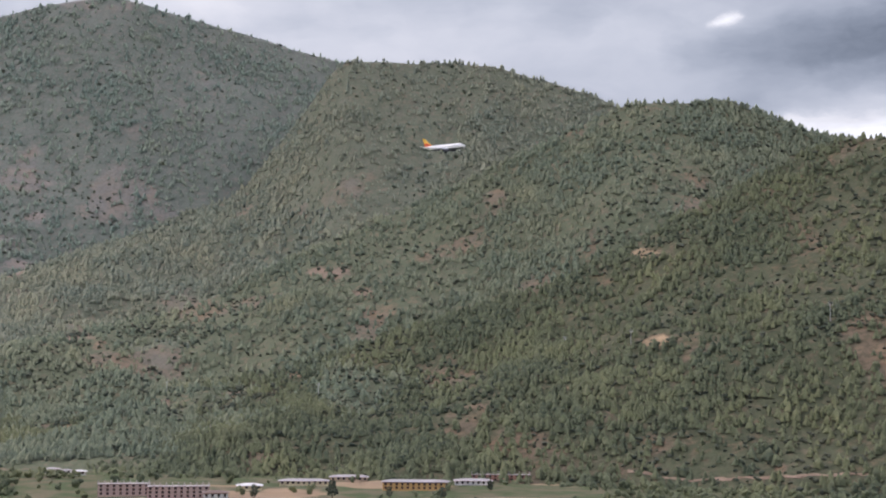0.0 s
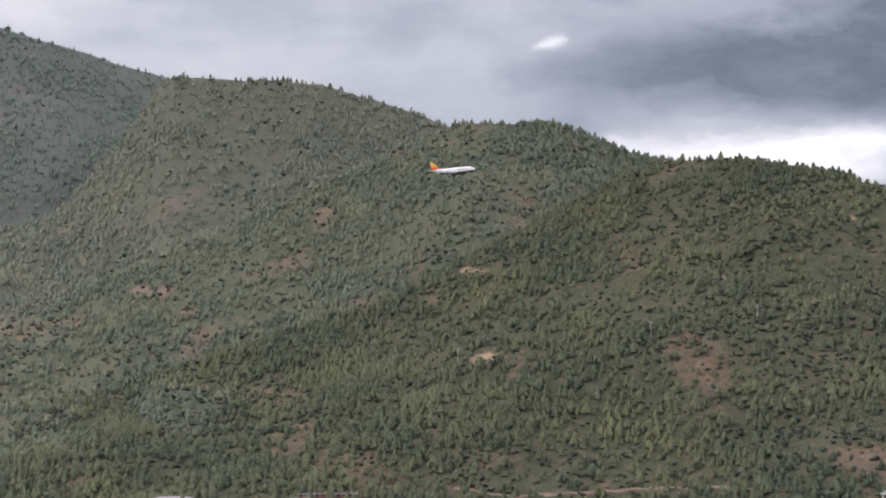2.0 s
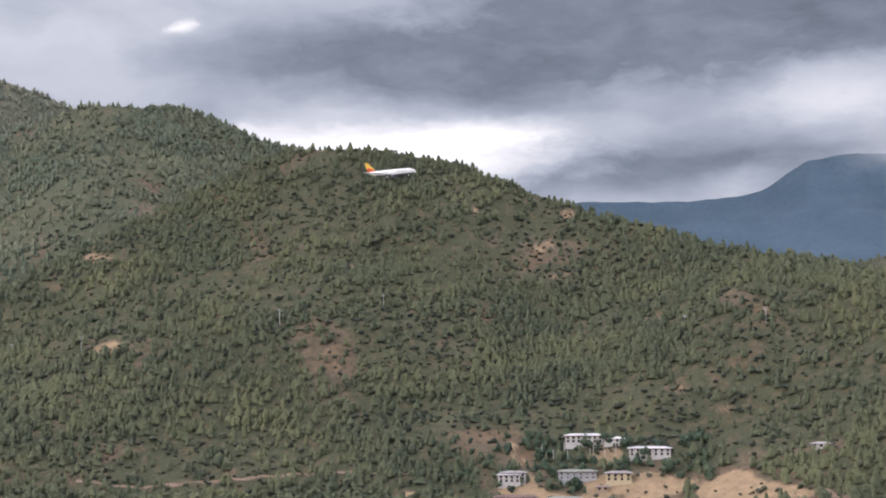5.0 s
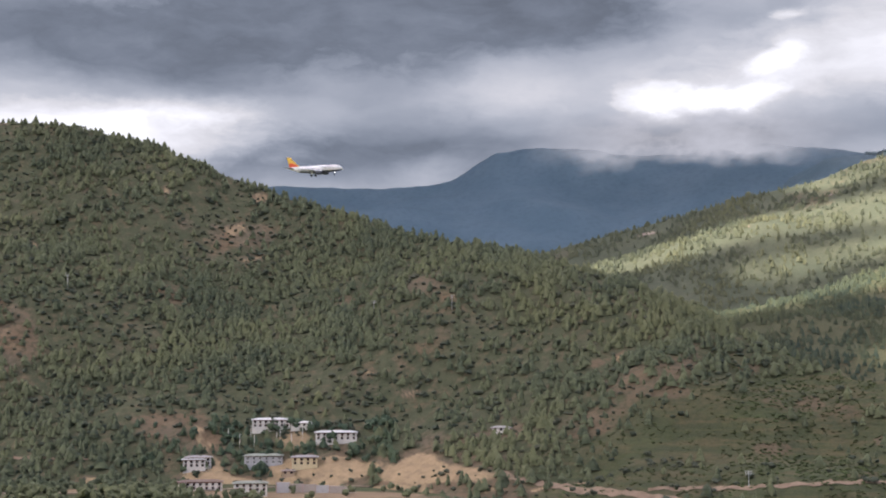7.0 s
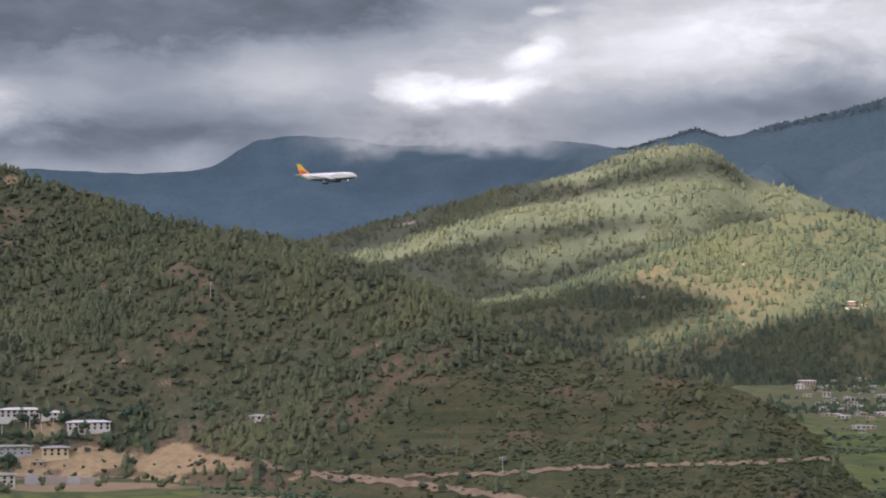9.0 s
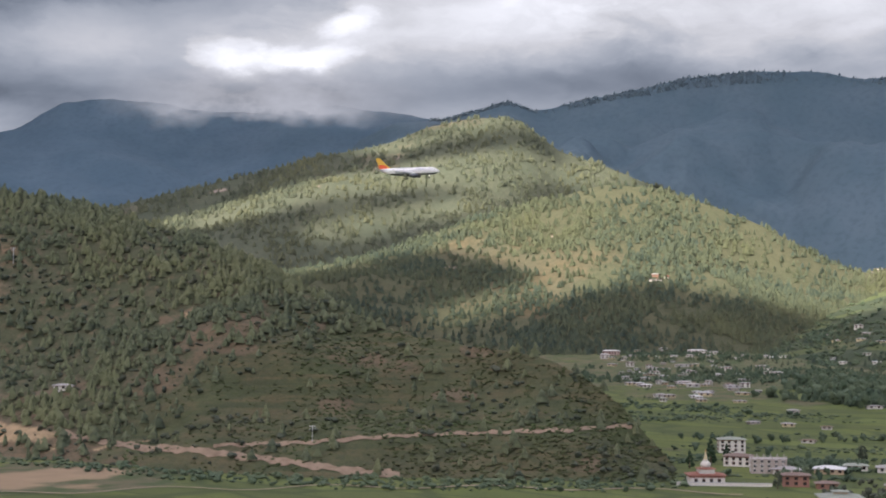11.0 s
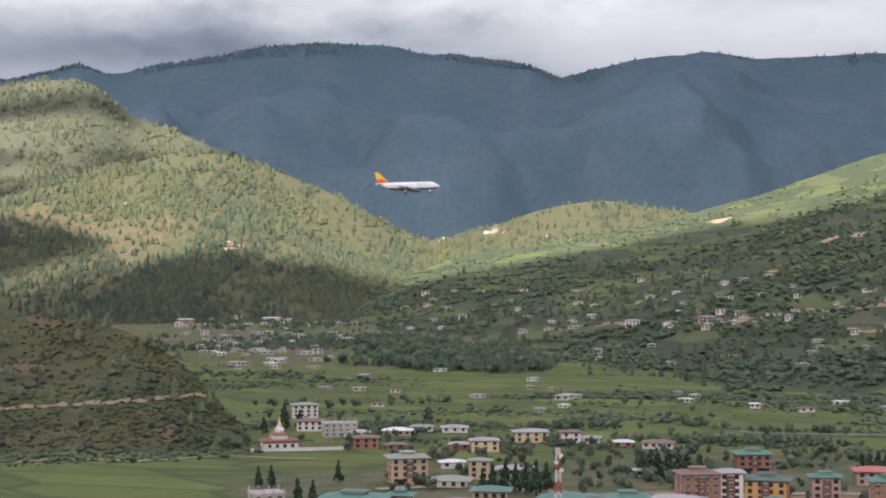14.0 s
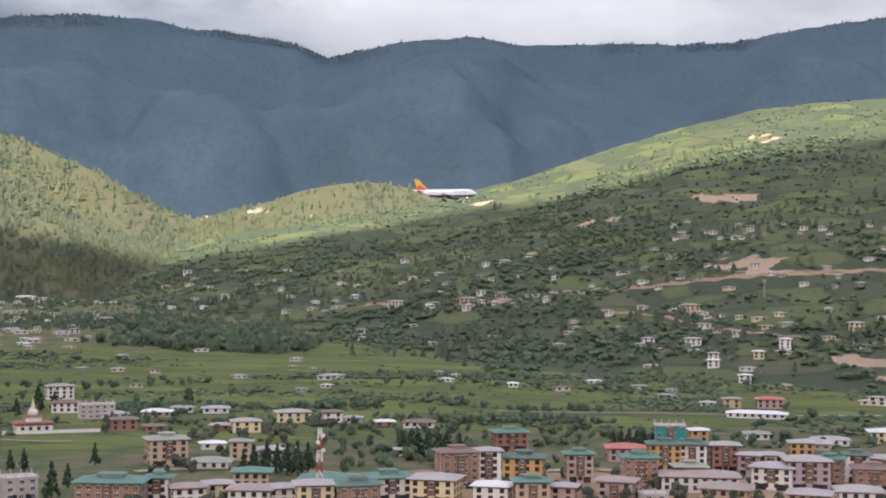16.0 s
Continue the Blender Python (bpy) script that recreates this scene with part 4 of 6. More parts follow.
PAINT = plain("aeroplane_paint", (0.88, 0.86, 0.83), 0.3, 0.5, 0.04, 0.3)
GREY = plain("wing_grey", (0.42, 0.43, 0.45), 0.4, 0.5, 0.12, 0.4)
BELLY = plain("belly_paint_shade", (0.07, 0.075, 0.09), 0.4, 0.4, 0.15, 0.4)
TYRE = plain("tyre_rubber", (0.02, 0.02, 0.02), 0.9)
PANE = plain("dark_glass", (0.02, 0.025, 0.03), 0.12, 0.6, 0.1)
YELLOW = plain("fin_yellow", (0.82, 0.5, 0.07), 0.35, 0.5, 0.05)
ORANGE = plain("fin_orange", (0.68, 0.10, 0.03), 0.35, 0.5, 0.05)
LAMP = Nodes("landing_light")
LAMP.put(LAMP.bsdf.inputs["Emission Color"], (1.0, 0.95, 0.85)), LAMP.put(LAMP.bsdf.inputs["Emission Strength"], 1.0)
LAMP = LAMP.m


def rings(bm, stations, sides=24, lo=0.0, hi=1.0, close=True):
    """A skin through rings: each station is y, radius across, radius up, height of its middle; lo and hi bound the turn."""
    loops = []
    full = hi - lo >= 1
    for y, a, b, c in stations:
        n = sides if full else sides + 1
        loops.append([bm.verts.new((a * math.cos(2 * math.pi * (lo + (hi - lo) * i / sides)), y, c + b * math.sin(2 * math.pi * (lo + (hi - lo) * i / sides)))) for i in range(n)])
    for p, q in zip(loops, loops[1:]):
        n = len(p)
        for i in range(n if full else n - 1):
            bm.faces.new((p[i], p[(i + 1) % n], q[(i + 1) % n], q[i]))
    if close and full:
        bm.faces.new(loops[0]), bm.faces.new(loops[-1][::-1])
    bmesh.ops.recalc_face_normals(bm, faces=bm.faces)
    return bm


def blade(sections):
    """A wing-like body: sections of (leading edge point, chord, thickness), chord runs to -y; thickness along the given normal."""
    bm = bmesh.new()
    loops = []
    for (x, y, z), chord, thick, (nx, nz) in sections:
        prof = ((0, 0), (0.1, 0.5), (0.35, 0.55), (1, 0.04), (1, -0.04), (0.35, -0.4), (0.1, -0.4))
        loops.append([bm.verts.new((x + nx * h * thick, y - u * chord, z + nz * h * thick)) for u, h in prof])
    for p, q in zip(loops, loops[1:]):
        for i in range(len(p)):
            bm.faces.new((p[i], p[(i + 1) % len(p)], q[(i + 1) % len(p)], q[i]))
    bm.faces.new(loops[0]), bm.faces.new(loops[-1][::-1])
    bmesh.ops.recalc_face_normals(bm, faces=bm.faces)
    return bm


def tube(radius, length, axis="Z", sides=12, at=(0, 0, 0)):
    bm = bmesh.new()
    turn = {"Z": Matrix(), "X": Matrix.Rotation(radians(90), 4, "Y"), "Y": Matrix.Rotation(radians(90), 4, "X")}[axis]
    bmesh.ops.create_cone(bm, cap_ends=True, segments=sides, radius1=radius, radius2=radius, depth=length, matrix=Matrix.Translation(at) @ turn)
    return bm


def build_aeroplane():
    plane = new("aeroplane")
    tagged(plane, "white twin-engined airliner with an orange and yellow fin, wheels down", "aeroplane")
    hull = [(16.9, 0.05, 0.05, -0.55), (16.6, 0.5, 0.45, -0.5), (15.9, 1.0, 0.95, -0.38), (14.8, 1.5, 1.5, -0.18), (13.2, 1.85, 1.9, -0.03), (11.5, 1.97, 2.05, 0), (-6.0, 1.97, 2.05, 0),
            (-9.5, 1.75, 1.8, 0.22), (-12.5, 1.2, 1.25, 0.68), (-15.2, 0.6, 0.62, 1.15), (-16.9, 0.22, 0.25, 1.4)]
    part("fuselage", rings(bmesh.new(), hull), PAINT, plane, "white painted fuselage", True)
    # The dark skin below holds both livery and the hull's shade as colour.
    low = [(y, a * 1.012 + 0.01, b * 1.012 + 0.01, c) for y, a, b, c in hull[2:8]]
    part("belly", rings(bmesh.new(), low, 16, 0.585, 0.915), BELLY, plane, "dark underside, livery and shade in one colour", True)
    fair = [(4.6, 0.3, 0.2, -1.7), (3.6, 1.7, 0.75, -1.65), (0, 2.1, 0.95, -1.6), (-4, 1.8, 0.8, -1.6), (-5.6, 0.4, 0.2, -1.6)]
    part("wing_box", rings(bmesh.new(), fair, 16), BELLY, plane, "", True)
    for s in (1, -1):
        wing = [((s * 1.6, 3.9, -1.25), 6.6, 1.0, (0, 1)), ((s * 6.2, 1.5, -0.75), 4.1, 0.62, (0, 1)), ((s * 16.4, -3.8, 0.25), 1.6, 0.24, (0, 1)), ((s * 17.0, -4.3, 0.35), 1.2, 0.14, (0, 1))]
        w = part("wing", blade(wing), GREY, plane, "grey swept wing")
        part("winglet", blade([((s * 16.95, -4.4, 0.32), 1.3, 0.1, (1, 0)), ((s * 17.15, -5.0, 1.55), 0.6, 0.06, (1, 0))]), PAINT, w)
        for a, b in ((2.4, 6.0), (6.4, 12.4)):
            t = lambda k: (k - 1.6) / 14.8
            ya, yb = -2.6 - 1.9 * t(a), -2.6 - 2.2 * t(b)
            part("flap", blade([((s * a, ya, -1.45 + 1.5 * t(a)), 1.5, 0.18, (0.0, 1)), ((s * b, yb, -1.45 + 1.5 * t(b)), 1.1, 0.14, (0, 1))]), GREY, w)
        eng = [(6.1, 0.86, 0.86, 0), (5.95, 1.0, 1.0, 0), (4.9, 1.12, 1.12, 0), (3.2, 1.05, 1.05, 0), (2.0, 0.82, 0.82, 0), (1.95, 0.55, 0.55, 0), (1.0, 0.3, 0.3, 0)]
        e = part("engine", rings(bmesh.new(), [(y, a, b, -2.35) for y, a, b, _ in eng], 20), BELLY, plane, "dark engine nacelle", True)
        bmesh_eng = e.data
        bmesh_eng.transform(Matrix.Translation((s * 5.75, 0, 0)))
        f = bmesh.new()
        bmesh.ops.create_cone(f, cap_ends=True, segments=20, radius1=0.84, radius2=0.84, depth=0.06, matrix=Matrix.Translation((s * 5.75, 6.1, -2.35)) @ Matrix.Rotation(radians(90), 4, "X"))
        part("fan", f, TYRE, e)
        part("pylon", blade([((s * 5.75, 4.6, -1.4), 3.2, 0.3, (1, 0)), ((s * 5.75, 2.3, -0.95), 2.6, 0.3, (1, 0))]), GREY, e)
        part("tailplane", blade([((s * 0.5, -12.3, 1.2), 3.4, 0.35, (0, 1)), ((s * 6.2, -15.6, 1.75), 1.3, 0.12, (0, 1))]), PAINT, plane, "white tailplane")
        gear = part("main_gear", tube(0.14, 2.3, "Z", 10, (s * 3.8, -1.2, -2.6)), GREY, plane, "lowered main undercarriage leg")
        for o in (-0.45, 0.45):
            part("wheel", tube(0.58, 0.4, "X", 18, (s * 3.8 + o, -1.2, -3.7)), TYRE, gear)
        g = bmesh.new()
        bmesh.ops.create_cube(g, size=1, matrix=Matrix.Translation((s * 3.4, -1.2, -2.2)) @ Matrix.Diagonal((0.06, 1.2, 1.5, 1)))
        part("gear_door", g, PAINT, gear)
        for i in range(26):
            y = 12.2 - i * 0.86
            b = bmesh.new()
            bmesh.ops.create_cube(b, size=1, matrix=Matrix.Translation((s * 1.955, y, 0.42)) @ Matrix.Diagonal((0.04, 0.26, 0.36, 1)))
            part("cabin_window", b, PANE, plane)
        for y in (13.4, -9.2):
            b = bmesh.new()
            bmesh.ops.create_cube(b, size=1, matrix=Matrix.Translation((s * (1.80 if y > 0 else 1.76), y, 0.15)) @ Matrix.Diagonal((0.09, 0.82, 1.85, 1)))
            bmesh.ops.bevel(b, geom=b.edges[:], offset=0.03, segments=1, affect="EDGES")
            part("cabin_door", b, PAINT, plane)
        c = bmesh.new()
        bmesh.ops.create_cube(c, size=1, matrix=Matrix.Translation((s * 1.05, 14.75, 0.72)) @ pose(0, 0, 0, 38, 0, s * -42) @ Matrix.Diagonal((0.95, 0.12, 0.5, 1)))
        part("cockpit_window", c, PANE, plane)
        lamp = bmesh.new()
        bmesh.ops.create_uvsphere(lamp, u_segments=10, v_segments=6, radius=0.16, matrix=Matrix.Translation((s * 2.3, 3.8, -1.2)))
        part("landing_light", lamp, LAMP, plane)
    fin = part("fin", blade([((0, -9.4, 1.7), 6.2, 0.5, (1, 0)), ((0, -11.7, 4.0), 4.4, 0.36, (1, 0)), ((0, -13.2, 5.6), 3.4, 0.28, (1, 0)), ((0, -15.0, 7.6), 2.2, 0.2, (1, 0))]), YELLOW, plane, "yellow and orange painted fin")
    part("fin_band", blade([((0, -9.55, 1.75), 6.0, 0.56, (1, 0)), ((0, -10.9, 3.1), 5.0, 0.46, (1, 0)), ((0, -13.6, 4.1), 2.4, 0.4, (1, 0))]), ORANGE, fin, "orange lower band")
    nose = part("nose_gear", tube(0.1, 1.9, "Z", 10, (0, 11.4, -2.7)), GREY, plane, "lowered nose undercarriage leg")
    for o in (-0.28, 0.28):
        part("wheel", tube(0.38, 0.24, "X", 16, (o, 11.4, -3.65)), TYRE, nose)
    lamp = bmesh.new()
    bmesh.ops.create_uvsphere(lamp, u_segments=10, v_segments=6, radius=0.2, matrix=Matrix.Translation((0, 11.65, -2.5)))
    part("taxi_light", lamp, LAMP, nose)
    for k, (y, wide) in enumerate(((9.0, 2.4), (6.0, 2.6))):
        b = bmesh.new()
        bmesh.ops.create_cube(b, size=1, matrix=Matrix.Translation((-1.90, y, 1.1)) @ pose(0, 0, 0, 0, 30, 0) @ Matrix.Diagonal((0.05, wide, 0.35, 1)))
        b2 = b.copy()
        bmesh.ops.scale(b2, vec=(-1, 1, 1), verts=b2.verts)
        bmesh.ops.reverse_faces(b2, faces=b2.faces)
        part("name_bar", b, GREY, plane), part("name_bar", b2, GREY, plane)
    return plane


aeroplane = build_aeroplane()
PITCH = 1.5




# ---- trees of the valley floor ----
def on_ground(az, r):
    a = radians(az)
    x, y = r * math.sin(a), r * math.cos(a)
    return Vector((x, y, float(valley_z(np.array([x]), np.array([y]))[0])))


def sow_ground(count, a0, a1, r0, r1, want):
    az, r = rng.uniform(a0, a1, count), np.sqrt(rng.uniform(r0**2, r1**2, count))
    x, y = r * np.sin(np.radians(az)), r * np.cos(np.radians(az))
    keep = rng.uniform(0, 1, count) < want(az, r, x, y)
    return np.stack([x, y, valley_z(x, y) - 0.3], -1)[keep]


def hedge(az, r, x, y):
    lines = np.abs(fbm(az * 9, r * 1.6, 150, 101, 3) - 0.5) < 0.034
    open_field = np.clip((0.57 - fbm(az * 5, r * 1.1, 150, 171, 2)) * 14, 0.05, 1)
    return open_field * np.where(lines, 0.8, 0.0) * (r > 690) + open_field * np.clip((fbm(az * 7, r * 2.4, 170, 103) - 0.52) * 9, 0, 0.8) * (r > 790)


p = sow_ground(42000, 57, 101, 640, 1700, hedge)
scatter("hedges", "hedges and scrub along the field edges", TUFTS, p, rng.uniform(0.9, 2.6, len(p)), SCRUB, rng, 2.3)
p = sow_ground(9000, 57, 101, 700, 1500, lambda az, r, x, y: 0.35 * (hedge(az, r, x, y) > 0.4))
scatter("trees", "small round trees along the hedges", TUFTS, p, rng.uniform(2.5, 6, len(p)), GROVE, rng, 1.3)
p = sow_ground(2600, 61.5, 71.5, 1120, 1650, lambda az, r, x, y: np.clip((fbm(az * 12, r, 130, 105) - 0.42) * 8 * 1.3 + 0.5 - ((az - 66.5) / 3.8) ** 2 - ((r - 1390) / 190) ** 2, 0, 1))
scatter("grove", "dense dark grove of mixed trees", ROUND[:3] + PINES[:5], p, rng.uniform(4, 13, len(p)), GROVE, rng)
p = sow_ground(2600, 55.5, 67, 1560, 2150, lambda az, r, x, y: np.clip((fbm(x, y, 120, 117) - 0.42) * 6, 0, 0.9))
scatter("trees", "mixed trees round the far village", ROUND[:2] + PINES[:4], p, rng.uniform(3, 7, len(p)), GROVE, rng)
p = sow_ground(1500, 59, 98, 610, 1050, lambda az, r, x, y: np.clip((fbm(az * 10, r * 2.0, 150, 131) - 0.55) * 9, 0.03, 0.8) * ((az > 65) | (r > 800)))
scatter("trees", "willows and fruit trees between the fields", ROUND, p, rng.uniform(3, 7, len(p)), GROVE, rng)
p = sow_ground(2000, 57, 101, 520, 800, lambda az, r, x, y: np.clip((fbm(x, y, 70, 107) - 0.52) * 8, 0, 0.6) * ((az > 64.5) | (r < 560)))
scatter("bushes", "bushes between the houses of the town", ROUND, p, rng.uniform(2.5, 6, len(p)), BUSH, rng)
p = sow_ground(6000, -20, 58, 900, 1180, lambda az, r, x, y: np.clip((fbm(x, y, 90, 109) - 0.42) * 6, 0.05, 0.8) * (r < np.interp(az, HILL_D.foot[:, 0], HILL_D.foot[:, 1]) + 10) * np.where((az > -16) & (az < 4) & (r < 1125), 0.08, 1))
scatter("bushes", "thick green bushes at the foot of the hill", ROUND, p, rng.uniform(3, 8, len(p)), PINE, rng)
p = sow_ground(3000, 33, 59.5, 690, 900, lambda az, r, x, y: 1.0 * (r > np.interp(az, HILL_D.foot[:, 0], HILL_D.foot[:, 1]) - 28) * (r < np.interp(az, HILL_D.foot[:, 0], HILL_D.foot[:, 1]) + 25))
scatter("bushes", "bushes where the spur meets the fields", BUSHES, p, rng.uniform(0.8, 4, len(p)) * rng.uniform(0.5, 1.1, len(p)), SCRUB, rng, 1.5)


p = sow_ground(9000, 66, 87, 890, 1140, lambda az, r, x, y: np.clip((fbm(az * 8, r * 2.2, 120, 181) - 0.46) * 9, 0, 0.75))
scatter("hedges", "rough scrub between the small upper fields", TUFTS, p, rng.uniform(1.2, 3.6, len(p)), SCRUB, rng, 1.7)
p = sow_ground(2600, 63, 82, 800, 880, lambda az, r, x, y: np.clip((fbm(az * 8, r * 2.0, 130, 183) - 0.48) * 9, 0, 0.8))
scatter("trees", "thick trees behind the lower farmhouses", ROUND, p, rng.uniform(2.5, 6, len(p)), GROVE, rng)


def build_tree(name, label, form, material, height, slim):
    """One tree with a tapered trunk and a crown of many ragged clumps."""
    tree = tagged(new(name), label, "tree", "trees in the valley")
    bm = bmesh.new()
    bmesh.ops.create_cone(bm, cap_ends=True, segments=8, radius1=0.035 * height, radius2=0.008 * height, depth=height * 0.8, matrix=Matrix.Translation((0, 0, height * 0.38)))
    part("trunk", bm, BARK, tree)
    V, F, base = [], [], 0
    for k in range(70):
        u = rng.uniform(0, 1) ** 0.8
        fv, ff = lump_form(rng, 1, 1.0)
        wide = form(u) * slim * height
        a, d = rng.uniform(0, 6.28), wide * rng.uniform(0.35, 1.0)
        c = np.array([d * math.cos(a), d * math.sin(a), height * (0.1 + 0.86 * u)])
        V.append((fv - fv.mean(0)) * (0.16 * height * (0.45 + form(u))) * np.array([0.8, 0.8, 1.0]) + c)
        F.append(ff + base)
        base += len(fv)
    crown = new("crown", mesh_of("crown", np.concatenate(V), np.concatenate(F), material))
    crown.parent = tree
    return tree


cypress = [build_tree("cypress_tree", "tall dark green cypress tree beside the town", lambda u: (1.02 - u) ** 0.75, CONIFER, 12.0, s) for s in (0.21, 0.26)]
leafy = build_tree("leafy_tree", "round green broad-leaved tree among houses", lambda u: math.sin(math.pi * min(1, 0.12 + 0.85 * u)) ** 0.6, BUSH, 9.0, 0.3)


def plant(tree, az, r, tall):
    at = on_ground(az, r)
    copy_thing(tree, Matrix.Translation(at) @ pose(0, 0, 0, 0, 0, az * 97) @ Matrix.Scale(1, 4)).scale = (tall,) * 3


def plant_row(tree, spots, scale):
    for az, r, tall in spots:
        plant(tree, az, r, tall * scale)


plant_row(cypress[0], [(59.4, 624, 9.6), (59.9, 623, 10.1), (60.9, 545, 14.7), (61.5, 573, 10), (62.5, 638, 10.3), (68.1, 606, 10.5), (68.5, 598, 13.4), (69, 602, 14.4), (69.4, 605, 12.9), (69.8, 600, 13.9), (70.2, 597, 15), (70.6, 608, 12.9)], 1 / 12)
plant_row(cypress[1], [(74.3, 662, 11.5), (74.6, 648, 13.8), (74.9, 654, 13.1), (75.3, 647, 14.5), (75.7, 653, 12.6), (76, 663, 11.5), (76.5, 683, 9), (82.5, 710, 8.2), (82.8, 698, 10.2), (83.1, 696, 11.3), (83.4, 695, 10.7), (83.7, 702, 9.5), (84, 709, 7.7), (60.4, 868, 17), (61.0, 884, 12), (59.6, 850, 11)], 1 / 12)
plant_row(leafy, [(81.6, 525, 8), (83.0, 520, 9), (86.2, 527, 8), (87.1, 522, 9), (88.0, 526, 9), (88.8, 530, 8), (90.2, 524, 8), (92.6, 530, 9), (72.0, 600, 7), (62.9, 760, 9), (66.0, 900, 11), (71.2, 700, 6), (73.0, 690, 6), (77.5, 720, 6), (-7.2, 985, 10), (-4.2, 985, 13), (0.1, 985, 9), (1.9, 1040, 8), (-2.0, 1000, 8)], 1 / 9)
for one in (*cypress, leafy):
    for o in (*one.children, one):
        bpy.data.objects.remove(o)


# ---- houses ----
WALLS = {
    "white": (plain("whitewash", (0.66, 0.62, 0.55), 0.85, 0.2, 0.3), "whitewashed"), "concrete": (plain("bare_concrete", (0.4, 0.35, 0.3), 0.9, 0.2, 0.35), "bare concrete"),
    "terracotta": (plain("terracotta_plaster", (0.33, 0.195, 0.135), 0.85, 0.2, 0.3), "terracotta-coloured"), "tan": (plain("tan_plaster", (0.46, 0.35, 0.24), 0.85, 0.2, 0.3), "tan plastered"),
    "cream": (plain("cream_plaster", (0.62, 0.52, 0.32), 0.85, 0.2, 0.25), "cream-coloured"), "ochre": (plain("ochre_plaster", (0.5, 0.31, 0.125), 0.85, 0.2, 0.25), "ochre yellow"),
    "brick": (plain("brick_red", (0.31, 0.165, 0.125), 0.85, 0.2, 0.35), "red-brown brick"), "pink": (plain("pink_plaster", (0.43, 0.31, 0.265), 0.85, 0.2, 0.3), "pinkish plastered"),
    "mauve": (plain("mauve_plaster", (0.4, 0.31, 0.32), 0.85, 0.2, 0.3), "mauve-grey plastered"), "net": (plain("green_netting", (0.04, 0.24, 0.2), 0.8, 0.2, 0.3), "green-netted scaffolded"),
    "grey": (plain("grey_plaster", (0.45, 0.44, 0.43), 0.85, 0.2, 0.3), "grey plastered"),
}
ROOFS = {
    "green": (plain("green_sheet_roof", (0.075, 0.178, 0.135), 0.5, 0.4, 0.3), "green metal hip roof"), "darkgreen": (plain("dark_green_roof", (0.075, 0.13, 0.1), 0.55, 0.4, 0.35), "dark green metal hip roof"),
    "moss": (plain("faded_green_roof", (0.27, 0.29, 0.23), 0.6, 0.3, 0.35), "faded grey-green hip roof"), "grey": (plain("zinc_roof", (0.34, 0.315, 0.295), 0.5, 0.4, 0.35), "grey zinc hip roof"),
    "white": (plain("new_sheet_roof", (0.62, 0.61, 0.58), 0.45, 0.5, 0.15), "bright new sheet-metal roof"), "rust": (plain("rusty_roof", (0.32, 0.26, 0.23), 0.7, 0.3, 0.45), "rust-stained pinkish hip roof"),
    "red": (plain("red_sheet_roof", (0.42, 0.13, 0.1), 0.55, 0.4, 0.3), "red metal roof"), "brown": (plain("brown_roof", (0.20, 0.14, 0.11), 0.7, 0.3, 0.35), "brown hip roof"),
    "flat": (plain("concrete_slab", (0.42, 0.38, 0.35), 0.9, 0.2, 0.35), "flat unfinished slab roof"),
}
TIMBER = plain("painted_timber", (0.16, 0.075, 0.04), 0.7, 0.3, 0.3)
FRAME_WHITE = plain("window_frame_white", (0.6, 0.57, 0.52), 0.6)


def box(bm, x0, x1, y0, y1, z0, z1):
    bmesh.ops.create_cube(bm, size=1, matrix=Matrix.Translation(((x0 + x1) / 2, (y0 + y1) / 2, (z0 + z1) / 2)) @ Matrix.Diagonal((x1 - x0, y1 - y0, z1 - z0, 1)))
    return bm


def window_mesh(name, w, h, frame_stuff):
    """A window facing -y: one frame with two sunk panes and a proud lintel."""
    bm = bmesh.new()
    cols, rows = (-w / 2 - 0.1, 0.0, w / 2 + 0.1), (-0.1, h, h + 0.25)
    depth = ((0.0, 0.0, 0.0), (0.0, 0.0, 0.0), (-0.08, -0.08, -0.08))
    front = [[bm.verts.new((x, -0.12 + depth[j][i], z)) for i, x in enumerate(cols)] for j, z in enumerate(rows)]
    panes = [bm.faces.new((front[0][i], front[0][i + 1], front[1][i + 1], front[1][i])) for i in range(2)]
    for i in range(2):
        bm.faces.new((front[1][i], front[1][i + 1], front[2][i + 1], front[2][i]))
    rim = [e for e in bm.edges if len(e.link_faces) == 1]
    made = bmesh.ops.extrude_edge_only(bm, edges=rim)["geom"]
    for v in made:
        if isinstance(v, bmesh.types.BMVert):
            v.co.y = 0.05
    inner = bmesh.ops.inset_individual(bm, faces=panes, thickness=0.11, depth=-0.07)["faces"]
    bmesh.ops.recalc_face_normals(bm, faces=bm.faces)
    for f in bm.faces:
        f.material_index = 0 if f in panes else 1
    me = bpy.data.meshes.new(name)
    bm.to_mesh(me)
    bm.free()
    me.materials.append(PANE), me.materials.append(frame_stuff)
    return me


WINDOWS = {"timber": window_mesh("window_timber", 1.5, 1.45, TIMBER), "white": window_mesh("window_white", 1.4, 1.35, FRAME_WHITE)}


